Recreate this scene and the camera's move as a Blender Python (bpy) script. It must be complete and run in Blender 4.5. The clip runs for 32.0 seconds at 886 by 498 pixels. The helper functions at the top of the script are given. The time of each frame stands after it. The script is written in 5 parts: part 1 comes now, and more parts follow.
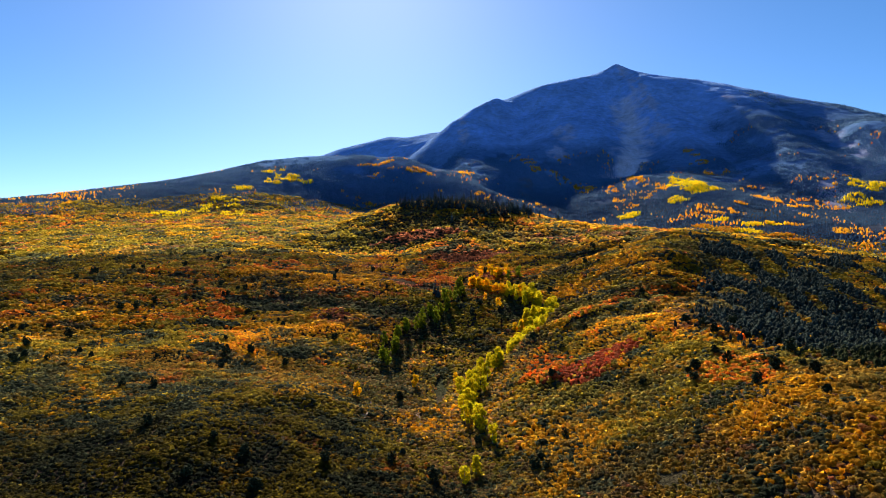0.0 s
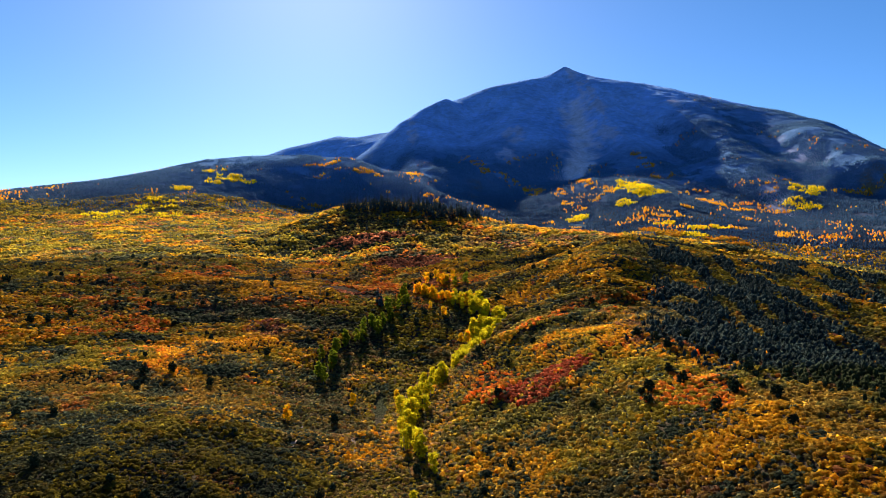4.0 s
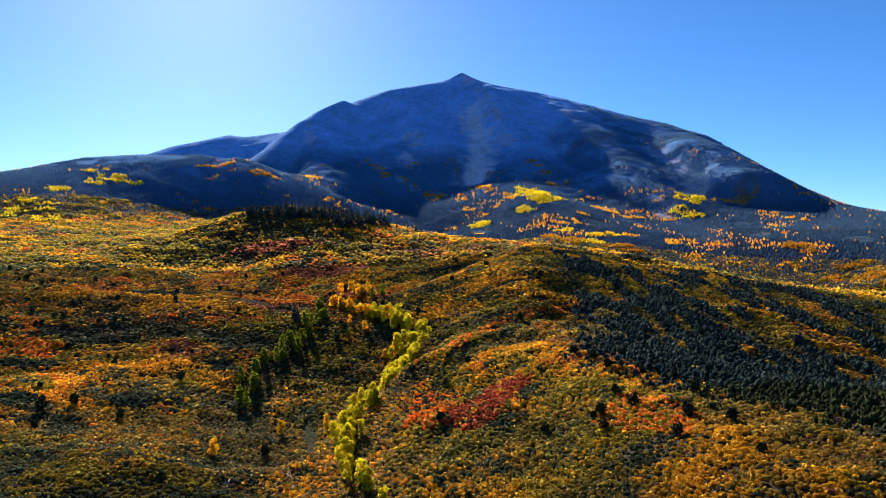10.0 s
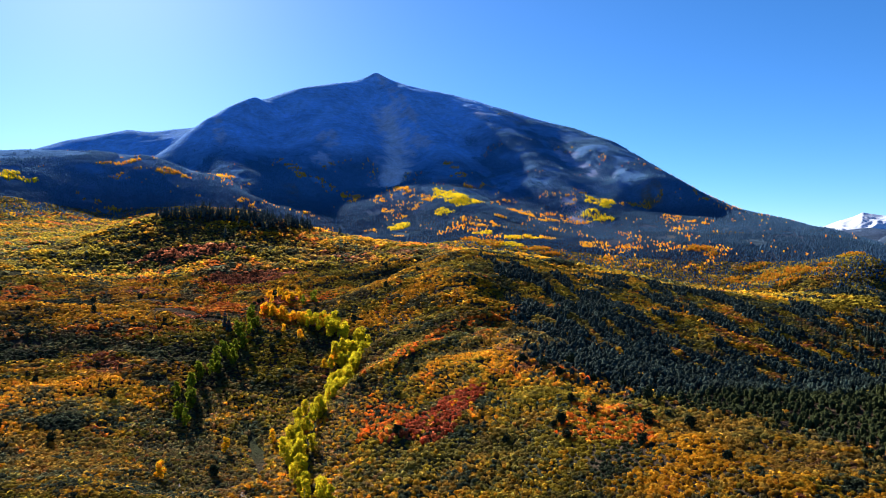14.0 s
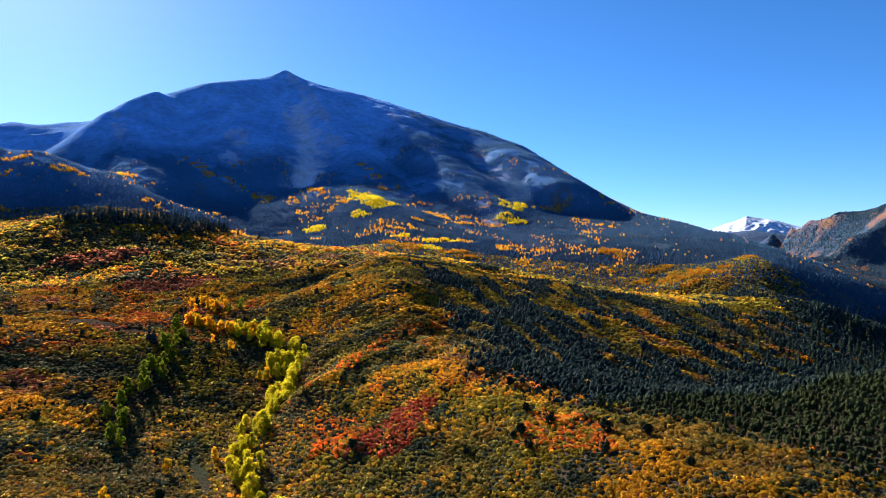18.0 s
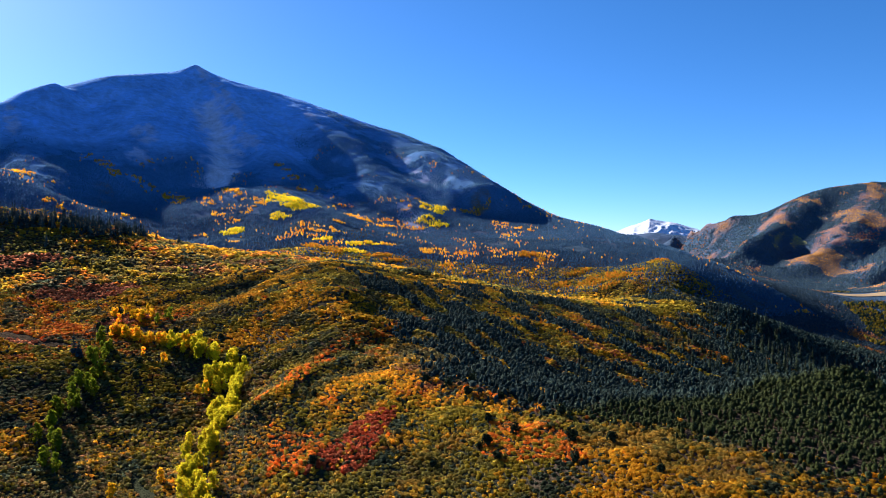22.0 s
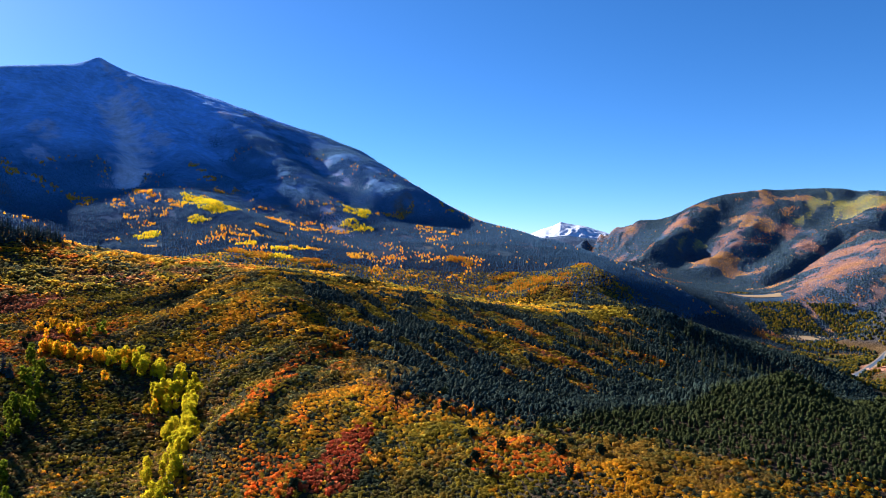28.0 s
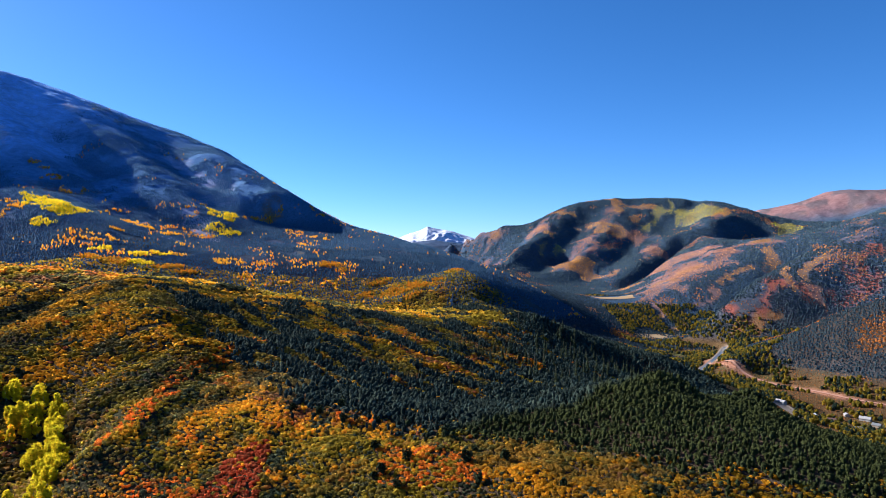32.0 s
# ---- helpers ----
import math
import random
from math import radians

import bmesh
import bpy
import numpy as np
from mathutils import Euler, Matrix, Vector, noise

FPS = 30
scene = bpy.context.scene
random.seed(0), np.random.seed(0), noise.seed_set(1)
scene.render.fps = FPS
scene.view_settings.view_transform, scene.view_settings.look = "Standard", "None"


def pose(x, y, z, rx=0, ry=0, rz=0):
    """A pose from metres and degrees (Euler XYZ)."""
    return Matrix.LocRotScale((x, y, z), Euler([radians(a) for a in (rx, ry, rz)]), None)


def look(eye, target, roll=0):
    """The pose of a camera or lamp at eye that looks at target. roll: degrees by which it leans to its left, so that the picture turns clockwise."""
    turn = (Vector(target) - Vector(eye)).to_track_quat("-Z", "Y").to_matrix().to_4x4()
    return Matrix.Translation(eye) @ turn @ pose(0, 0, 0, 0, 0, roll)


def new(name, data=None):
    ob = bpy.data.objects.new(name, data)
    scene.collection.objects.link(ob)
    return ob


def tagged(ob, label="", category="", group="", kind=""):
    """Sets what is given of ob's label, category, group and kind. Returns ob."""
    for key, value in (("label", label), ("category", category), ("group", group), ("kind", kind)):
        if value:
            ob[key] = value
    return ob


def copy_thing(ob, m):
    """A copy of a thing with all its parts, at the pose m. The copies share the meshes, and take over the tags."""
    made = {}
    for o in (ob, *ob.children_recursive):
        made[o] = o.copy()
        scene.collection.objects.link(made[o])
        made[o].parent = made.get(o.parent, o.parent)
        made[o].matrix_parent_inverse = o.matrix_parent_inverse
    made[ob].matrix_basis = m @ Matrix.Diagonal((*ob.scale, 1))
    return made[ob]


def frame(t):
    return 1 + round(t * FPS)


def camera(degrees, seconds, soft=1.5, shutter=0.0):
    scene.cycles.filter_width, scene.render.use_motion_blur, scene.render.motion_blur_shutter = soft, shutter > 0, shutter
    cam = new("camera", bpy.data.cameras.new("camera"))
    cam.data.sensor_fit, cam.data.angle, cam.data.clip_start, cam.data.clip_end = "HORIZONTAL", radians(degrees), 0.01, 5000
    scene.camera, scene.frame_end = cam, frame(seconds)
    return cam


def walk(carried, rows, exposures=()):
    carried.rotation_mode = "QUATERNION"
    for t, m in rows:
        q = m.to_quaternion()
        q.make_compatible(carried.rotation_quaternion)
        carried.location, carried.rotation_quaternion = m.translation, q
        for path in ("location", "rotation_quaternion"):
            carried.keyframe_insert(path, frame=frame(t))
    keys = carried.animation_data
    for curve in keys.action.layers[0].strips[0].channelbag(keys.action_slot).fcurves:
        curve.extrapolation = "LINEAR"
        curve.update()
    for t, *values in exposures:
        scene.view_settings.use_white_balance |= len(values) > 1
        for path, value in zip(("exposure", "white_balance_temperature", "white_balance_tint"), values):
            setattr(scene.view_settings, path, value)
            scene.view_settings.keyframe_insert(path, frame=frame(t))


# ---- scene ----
cam = camera(66.06, 32.0, 0.7)
# seconds, eye x y z, heading to the right of +y, pitch
PATH = [
    (0, 0.00, 0.00, 0.00, 0.265, 0.030),
    (0.5, 2.89, 5.49, 0.69, 0.440, 0.020),
    (1, 5.15, 10.48, 1.40, 1.086, 0.010),
    (1.5, 6.81, 15.00, 2.12, 1.781, 0.018),
    (2, 7.94, 19.08, 2.87, 2.250, 0.026),
    (2.5, 8.56, 22.77, 3.63, 2.655, 0.041),
    (3, 8.73, 26.10, 4.41, 3.148, 0.025),
    (3.5, 8.47, 29.10, 5.21, 3.759, 0.038),
    (5.5, 3.93, 38.37, 8.54, 6.355, 0.140),
    (6, 2.07, 40.15, 9.41, 7.061, 0.122),
    (6.5, -0.02, 41.76, 10.28, 7.802, 0.196),
    (7, -2.32, 43.22, 11.17, 8.551, 0.214),
    (7.5, -4.80, 44.56, 12.06, 9.242, 0.243),
    (8, -7.44, 45.80, 12.97, 9.893, 0.249),
    (8.5, -10.23, 46.94, 13.88, 10.775, 0.248),
    (9, -13.14, 48.02, 14.81, 11.782, 0.227),
    (9.5, -16.16, 49.04, 15.73, 12.662, 0.219),
    (10, -19.26, 50.02, 16.67, 13.525, 0.191),
    (10.5, -22.45, 50.98, 17.61, 14.400, 0.189),
    (11, -25.69, 51.92, 18.55, 15.333, 0.170),
    (11.5, -28.99, 52.87, 19.50, 16.324, 0.150),
    (12, -32.32, 53.82, 20.45, 17.305, 0.143),
    (12.5, -35.69, 54.79, 21.41, 18.306, 0.139),
    (13, -39.07, 55.78, 22.36, 19.268, 0.090),
    (13.5, -42.47, 56.81, 23.32, 20.274, 0.123),
    (14, -45.87, 57.88, 24.28, 21.220, 0.113),
    (14.5, -49.27, 59.00, 25.23, 22.223, 0.089),
    (16.5, -62.76, 64.02, 29.04, 26.280, 0.080),
    (17, -66.09, 65.42, 29.98, 27.236, 0.072),
    (17.5, -69.38, 66.90, 30.91, 28.209, 0.081),
    (18, -72.65, 68.43, 31.84, 29.150, 0.084),
    (18.5, -75.89, 70.04, 32.77, 30.167, 0.078),
    (19, -79.10, 71.70, 33.68, 31.239, 0.032),
    (19.5, -82.27, 73.44, 34.59, 32.188, 0.090),
    (20, -85.41, 75.23, 35.48, 33.121, 0.094),
    (20.5, -88.51, 77.08, 36.37, 33.978, 0.105),
    (21, -91.58, 78.99, 37.24, 34.842, 0.061),
    (21.5, -94.60, 80.96, 38.10, 35.699, 0.099),
    (22, -97.58, 82.98, 38.95, 36.604, 0.088),
    (22.5, -100.53, 85.04, 39.78, 37.512, 0.103),
    (23, -103.42, 87.15, 40.60, 38.283, 0.099),
    (23.5, -106.27, 89.30, 41.40, 38.899, 0.112),
    (24, -109.07, 91.48, 42.18, 39.619, 0.127),
    (24.5, -111.81, 93.69, 42.94, 40.402, 0.126),
    (25, -114.50, 95.92, 43.69, 41.123, 0.118),
    (25.5, -117.13, 98.18, 44.41, 41.323, 0.146),
    (27.5, -126.95, 107.30, 47.07, 43.052, 0.191),
    (28, -129.19, 109.57, 47.67, 44.169, 0.177),
    (28.5, -131.34, 111.84, 48.24, 45.451, 0.233),
    (29, -133.37, 114.08, 48.78, 46.694, 0.234),
    (29.5, -135.29, 116.30, 49.28, 48.021, 0.275),
    (30, -137.07, 118.50, 49.76, 49.506, 0.295),
    (30.5, -138.71, 120.66, 50.20, 50.998, 0.343),
    (31, -140.20, 122.78, 50.61, 52.480, 0.391),
    (31.5, -141.51, 124.87, 50.98, 54.072, 0.425),
    (32, -142.63, 126.90, 51.31, 55.525, 0.489),
]
walk(cam, [(t, pose(x, y, z, 90 + p, 0, -h)) for t, x, y, z, h, p in PATH],
     [(0, 1.57, 6250, 12), (6, 1.60, 5950, 12), (13, 1.66, 5550, 12), (19, 1.71, 5500, 13), (25, 1.71, 5450, 14), (32, 1.66, 5400, 15)])

# ---- light ----
SUN_AZ, SUN_EL = -6.0, 27.5          # to the right of +y, above the horizon
world = bpy.data.worlds.new("sky")
scene.world = world
world.use_nodes = True
wn = world.node_tree
sky = wn.nodes.new("ShaderNodeTexSky")
sky.sky_type, sky.sun_disc = "NISHITA", False
sky.sun_elevation, sky.sun_rotation = radians(SUN_EL), radians(SUN_AZ)
sky.altitude, sky.air_density, sky.dust_density, sky.ozone_density = 2600, 0.85, 1.4, 4.6
tone = wn.nodes.new("ShaderNodeHueSaturation")
tone.inputs["Hue"].default_value, tone.inputs["Saturation"].default_value = 0.497, 1.14
wn.links.new(sky.outputs[0], tone.inputs["Color"])
wn.links.new(tone.outputs[0], wn.nodes["Background"].inputs[0])
wn.nodes["Background"].inputs[1].default_value = 0.05
sun_data = bpy.data.lights.new("sun", "SUN")
sun_data.energy, sun_data.angle, sun_data.color = 5.0, radians(0.5), (1.0, 0.85, 0.64)
sun = new("sun", sun_data)
_a, _e = radians(SUN_AZ), radians(SUN_EL)
SUN_DIR = Vector((math.sin(_a) * math.cos(_e), math.cos(_a) * math.cos(_e), math.sin(_e)))
sun.matrix_world = look(SUN_DIR * 1000, (0, 0, 0))

# ---- noise in numpy ----
_rng = np.random.default_rng(7)
_TAB = _rng.random(65536)


def value_noise(x, y, seed=0):
    """Smooth lattice noise from 0 to 1."""
    xi, yi = np.floor(x).astype(np.int64), np.floor(y).astype(np.int64)
    fx, fy = x - xi, y - yi
    fx, fy = fx * fx * fx * (fx * (fx * 6 - 15) + 10), fy * fy * fy * (fy * (fy * 6 - 15) + 10)
    h = lambda a, b: _TAB[(a * 374761393 + b * 668265263 + seed * 974711 + ((a * b) ^ (a << 5))) & 65535]
    top = h(xi, yi) * (1 - fx) + h(xi + 1, yi) * fx
    low = h(xi, yi + 1) * (1 - fx) + h(xi + 1, yi + 1) * fx
    return top * (1 - fy) + low * fy


def fbm(x, y, size, octaves=4, seed=0):
    """Layered noise about 0, with features of that size in metres."""
    out, amp, total = 0.0, 1.0, 0.0
    c, s = math.cos(0.6), math.sin(0.6)
    x, y = x / size, y / size
    for n in range(octaves):
        out = out + amp * (value_noise(x, y, seed + n) - 0.5)
        total += amp * 0.5
        x, y, amp = 2.03 * (c * x - s * y) + 17.1, 2.03 * (s * x + c * y) - 9.7, amp * 0.5
    return out / total


def ridged(x, y, size, octaves=4, seed=0):
    out, amp, total = 0.0, 1.0, 0.0
    c, s = math.cos(0.9), math.sin(0.9)
    x, y = x / size, y / size
    for n in range(octaves):
        out = out + amp * (1 - np.abs(2 * value_noise(x, y, seed + n) - 1))
        total += amp
        x, y, amp = 2.1 * (c * x - s * y) + 5.3, 2.1 * (s * x + c * y) + 8.9, amp * 0.5
    return out / total


def step(a, b, v):
    u = np.clip((v - a) / (b - a), 0, 1)
    return u * u * (3 - 2 * u)


# ---- the lie of the land: crest and valley lines, metres ----
LAND = {}
LAND["summit_ridge"] = [(-87, 2599, 370), (-19, 2660, 440), (49, 2720, 509), (142, 2776, 575), (237, 2816, 625), (303, 2884, 628), (447, 2967, 713), (710, 3038, 783), (788, 3045, 831), (883, 3024, 790), (1058, 3020, 739), (1273, 2936, 687), (1414, 2781, 591), (1476, 2566, 539), (1497, 2447, 512)]
LAND["west_shoulder_foot"] = [(-87, 2599, 370), (-129, 2447, 277), (-34, 2250, 190)]
LAND["buttress"] = [(526, 2737, 570), (546, 2605, 499), (562, 2475, 430), (597, 2353, 367), (624, 2234, 307)]
LAND["buttress_west"] = [(526, 2737, 570), (414, 2480, 412), (308, 2315, 317), (211, 2120, 213), (166, 1998, 153)]
LAND["buttress_hollow"] = [(495, 2339, 328), (443, 2240, 258), (358, 2088, 180)]
LAND["shoulder_face"] = [(197, 2693, 508), (130, 2468, 376), (55, 2237, 253)]
LAND["shoulder_gully"] = [(338, 2802, 570), (317, 2570, 421), (242, 2372, 311)]
LAND["scree_chute"] = [(786, 2962, 743), (756, 2770, 591), (712, 2521, 434), (664, 2317, 326), (589, 2160, 237)]
LAND["right_rib"] = [(825, 2893, 723), (833, 2646, 573), (829, 2437, 449), (815, 2177, 312), (810, 1980, 219), (814, 1792, 142)]
LAND["rib_hollow"] = [(941, 2644, 568), (956, 2361, 402), (954, 2119, 283)]
LAND["east_buttress"] = [(1065, 2674, 629), (1087, 2395, 489), (1074, 2106, 343), (1051, 1851, 223), (1000, 1652, 134)]
LAND["east_knob"] = [(1299, 2094, 391), (1276, 1914, 305), (1261, 1727, 224)]
LAND["aspen_hump"] = [(583, 1997, 212), (596, 1857, 166), (678, 1807, 174), (715, 1717, 142), (717, 1564, 87), (734, 1376, 36)]
LAND["apron"] = [(385, 1707, 60), (472, 1529, 49), (547, 1397, 40)]
LAND["east_ridge"] = [(1474, 2421, 504), (1567, 2285, 432), (1590, 2143, 345), (1602, 2004, 269), (1618, 1857, 180), (1598, 1737, 144), (1583, 1611, 118), (1559, 1489, 107), (1519, 1382, 84), (1489, 1261, 38)]
LAND["east_gully"] = [(1239, 2503, 550), (1256, 2268, 421), (1206, 2035, 308), (1229, 1878, 254), (1028, 1784, 175), (944, 1593, 93)]
LAND["east_rib"] = [(1291, 1905, 217), (1231, 1661, 137), (1150, 1470, 81), (1023, 1248, 35), (954, 1038, -29)]
LAND["east_toe"] = [(1443, 1262, 74), (1421, 1115, 36), (1414, 989, -2), (1401, 886, -49), (1412, 815, -89)]
LAND["meadow_knob"] = [(1117, 1005, 8), (1130, 956, 18), (947, 943, -26), (1086, 881, -6)]
LAND["left_ridge"] = [(-1028, 1598, 113), (-979, 1744, 139), (-907, 1894, 171), (-810, 2045, 202), (-682, 2176, 249), (-559, 2262, 292), (-415, 2293, 309), (-260, 2265, 306), (-106, 2197, 286), (37, 2080, 234), (148, 1944, 166)]
LAND["far_left"] = [(-623, 3444, 464), (-512, 3462, 509), (-256, 3491, 577), (-164, 3496, 566), (-39, 3500, 593)]
LAND["left_bench"] = [(-785, 1219, 17), (-765, 1405, 49), (-644, 1627, 92), (-508, 1711, 125), (-382, 1657, 91), (-206, 1838, 112)]
LAND["left_mid"] = [(-568, 883, -13), (-389, 867, -10), (-384, 1084, 12), (-235, 1026, 8), (-626, 1308, 37), (-434, 1384, 50)]
LAND["knoll"] = [(-184, 1263, 45), (-126, 1255, 67), (-89, 1253, 81), (-26, 1266, 88), (58, 1271, 86), (122, 1277, 70), (194, 1262, 53), (248, 1143, 41), (289, 1082, 34), (305, 963, 26), (303, 862, 20), (366, 844, 13), (428, 831, -4)]
LAND["knoll_back"] = [(-92, 1417, 51), (143, 1413, 27), (335, 1256, 3)]
LAND["near_ridge"] = [(319, 912, 22), (375, 918, 21), (430, 886, 13), (495, 841, -4), (556, 792, -18), (605, 745, -31), (675, 698, -38), (708, 688, -31), (744, 666, -23), (754, 625, -33), (744, 565, -40)]
LAND["ridge_back"] = [(583, 1132, -31), (747, 1009, -60), (852, 906, -73)]
LAND["knoll_front"] = [(-148, 999, -10), (-78, 1044, -2), (6, 1000, 0), (92, 1097, 34), (94, 935, -9)]
LAND["crescent"] = [(197, 867, -9), (241, 911, 5), (134, 837, -25)]
LAND["spur_crest"] = [(250, 760, 6), (215, 660, -16), (165, 557, -36), (182, 488, -46), (170, 400, -54), (157, 318, -58), (138, 230, -55), (110, 140, -78)]
LAND["east_spur"] = [(157, 318, -58), (182, 277, -51), (260, 262, -51), (330, 262, -48), (520, 250, -85), (600, 210, -125)]
LAND["red_slope"] = [(127, 440, -62), (71, 432, -80), (111, 372, -74)]
LAND["dark_basin"] = [(273, 461, -62), (330, 405, -72), (420, 395, -82), (537, 470, -80), (604, 435, -84), (700, 440, -98), (800, 440, -122)]
LAND["gully"] = [(5, 180, -125), (13, 290, -114), (14, 380, -109), (21, 470, -105), (30, 510, -101), (75, 580, -85), (108, 646, -66), (75, 750, -48), (61, 850, -33), (40, 950, -16)]
LAND["side_gully"] = [(-25, 430, -105), (-38, 520, -97), (-20, 600, -82), (13, 666, -68), (-5, 729, -50)]
LAND["left_slope"] = [(-86, 402, -84), (-107, 323, -86), (-76, 557, -82), (-183, 654, -63), (-71, 668, -55), (-201, 380, -86), (-260, 250, -90), (-350, 500, -70), (-140, 130, -110), (-40, 250, -105), (-200, 840, -25)]
LAND["orange_ridge"] = [(278, 603, -32), (222, 591, -35), (165, 557, -40), (124, 539, -47), (94, 530, -57), (69, 528, -68)]
LAND["orange_gully"] = [(229, 539, -40), (182, 522, -43), (142, 509, -53), (106, 498, -62), (80, 493, -69)]
LAND["nose"] = [(178, 483, -49), (153, 480, -50), (122, 463, -60), (95, 454, -72)]
LAND["red_gully"] = [(129, 437, -66), (109, 413, -70), (96, 398, -77)]
LAND["back_gully"] = [(292, 689, -26), (209, 643, -30), (147, 617, -37), (102, 602, -54)]
LAND["valley"] = [(763, 151, -168), (891, 229, -166), (1032, 281, -166), (1182, 452, -164), (1508, 476, -160), (1536, 710, -157), (1684, 564, -153), (2137, 980, -101), (2436, 1219, -71), (2712, 1459, -48)]
LAND["hill_a"] = [(3101, 2292, 114), (3103, 2103, 175), (3090, 1952, 202), (3155, 1849, 208), (3229, 1650, 306), (3265, 1569, 329), (3329, 1406, 347), (3354, 1345, 337), (3390, 1159, 339), (3377, 882, 303), (3352, 750, 251)]
LAND["spur_one"] = [(3245, 1594, 325), (3001, 1592, 217), (2804, 1602, 142), (2585, 1604, 61), (2439, 1593, 5)]
LAND["cut_one"] = [(3158, 1496, 249), (2977, 1478, 152), (2763, 1454, 62), (2513, 1456, -19)]
LAND["spur_two"] = [(3392, 1303, 343), (3133, 1313, 228), (2886, 1315, 126), (2653, 1325, 37), (2459, 1339, -32)]
LAND["cut_two"] = [(3179, 1138, 197), (2905, 1179, 74), (2661, 1202, -11), (2441, 1210, -75)]
LAND["spur_three"] = [(3430, 1036, 321), (3159, 1004, 192), (2891, 1014, 85), (2645, 1054, -2), (2451, 1099, -67)]
LAND["cut_three"] = [(3154, 753, 136), (2898, 878, 37), (2657, 979, -37), (2456, 1013, -91)]
LAND["spur_four"] = [(3187, 817, 221), (2806, 867, 97), (2521, 923, 10), (2257, 959, -68)]
LAND["hill_c"] = [(2658, 227, 191), (2541, 338, 143), (2373, 489, 90), (2137, 616, 7), (1903, 726, -82), (1712, 763, -125)]
LAND["hill_d"] = [(1988, 202, 129), (1933, 289, 89), (1856, 361, 50), (1733, 444, -9), (1608, 507, -78)]
LAND["hill_d_foot"] = [(1472, 416, -138), (1465, 449, -143)]
LAND["hill_e"] = [(1457, 168, -36), (1432, 251, -66), (1384, 326, -109), (1171, 390, -141)]
LAND["hill_far"] = [(4194, 869, 314), (4221, 694, 342), (4239, 524, 402), (4248, 415, 413), (4256, 236, 404)]
LAND["left_back"] = [(-1823, 2255, 22), (-1370, 2442, 44), (-1031, 2603, 68), (-748, 2750, 95), (-424, 2869, 170), (-191, 2944, 224)]
LAND["far_left_back"] = [(-966, 4190, 75), (-279, 4291, 148)]
LAND["summit_back"] = [(70, 3899, 361), (723, 3934, 364), (1459, 3724, 345), (1955, 3258, 302)]
LAND["east_back"] = [(1991, 2655, 138), (2042, 2349, 56), (2053, 2059, 21), (2026, 1789, 2), (2030, 1624, -6)]
LAND["south_valley"] = [(2270, 1737, 18), (2432, 1666, -20), (2694, 1608, -30), (3166, 2375, 49), (3171, 2183, 39)]
LAND["snow_foot"] = [(3300, 2703, 134), (3374, 2602, 145), (3402, 2471, 119), (3417, 2356, 98)]
LAND["snow_floor"] = [(3286, 3341, -21), (3632, 2927, 37), (3872, 2572, 56)]
LAND["hill_a_back"] = [(3619, 2210, 91), (3843, 1740, 125), (3906, 1245, 154), (3829, 921, 194), (3824, 643, 203), (3849, 390, 226)]
LAND["hill_far_back"] = [(4643, 913, 56), (4697, 446, 56), (4706, 25, 55)]
LAND["hill_c_back"] = [(3105, 262, 123), (2993, 432, 95), (2827, 554, 59)]
LAND["hill_cd_cut"] = [(2306, 200, 45), (2200, 311, 3), (2059, 414, -50), (1851, 512, -109)]
LAND["hill_de_cut"] = [(1707, 183, -57), (1652, 268, -96), (1533, 346, -132)]
LAND["hill_e_foot"] = [(1072, 159, -163), (1089, 224, -162), (1127, 293, -165), (1178, 354, -161)]
LAND["knob_tail"] = [(828, 665, -41), (832, 616, -55), (840, 525, -76), (834, 453, -94), (829, 403, -109)]
LAND["knob_tail_back"] = [(1153, 777, -114), (1155, 652, -128), (1058, 508, -137)]
LAND["hump_flank"] = [(296, 321, -53), (321, 315, -49), (370, 295, -46), (397, 278, -45), (424, 252, -46), (438, 234, -56), (440, 217, -68), (442, 204, -79), (415, 175, -82)]
LAND["river_bed"] = [(1100, 445, -166), (1182, 453, -165), (1260, 456, -164), (1360, 463, -163), (1450, 470, -161), (1510, 478, -160), (1545, 520, -158), (1560, 580, -157)]
LAND["rim_west"] = [(-1900, 300, -60), (-2500, 1500, 150), (-1500, -1200, -150), (0, -1800, -200), (900, -900, -175), (2200, -1200, 150), (3500, -300, 330), (4600, 0, 420)]


def along(line, gap):
    """Points along a polyline, about that far apart."""
    out = []
    for a, b in zip(line[:-1], line[1:]):
        a, b = np.array(a, float), np.array(b, float)
        n = max(1, int(np.linalg.norm(b - a) / gap))
        out += [a + (b - a) * k / n for k in range(n)]
    return out + [np.array(line[-1], float)]


# crests that stand against the sky are kept sharp
SKYLINES = ("summit_ridge", "east_ridge", "left_ridge", "far_left", "hill_a", "hill_far", "hill_c", "hill_d", "hill_e", "east_toe")

_pts, _sharp = [], []
for _name, _line in LAND.items():
    scattered = _name in ("left_slope", "rim_west", "left_mid", "red_slope", "left_bench", "valley", "meadow_knob")
    reach = float(np.mean([math.hypot(p[0], p[1]) for p in _line]))
    _pts += [np.array(p, float) for p in _line] if scattered else along(_line, max(22.0, reach * 0.022))
    _sharp += [_name in SKYLINES] * (len(_pts) - len(_sharp))
_pts, _sharp = np.array(_pts), np.array(_sharp)
_keep = [0]
for _i in range(1, len(_pts)):
    _d = np.hypot(*(_pts[_keep, :2] - _pts[_i, :2]).T)
    if _d.min() > max(7.0, 0.012 * math.hypot(*_pts[_i, :2])):
        _keep.append(_i)
_pts, _sharp = _pts[_keep], _sharp[_keep]
_n = len(_pts)


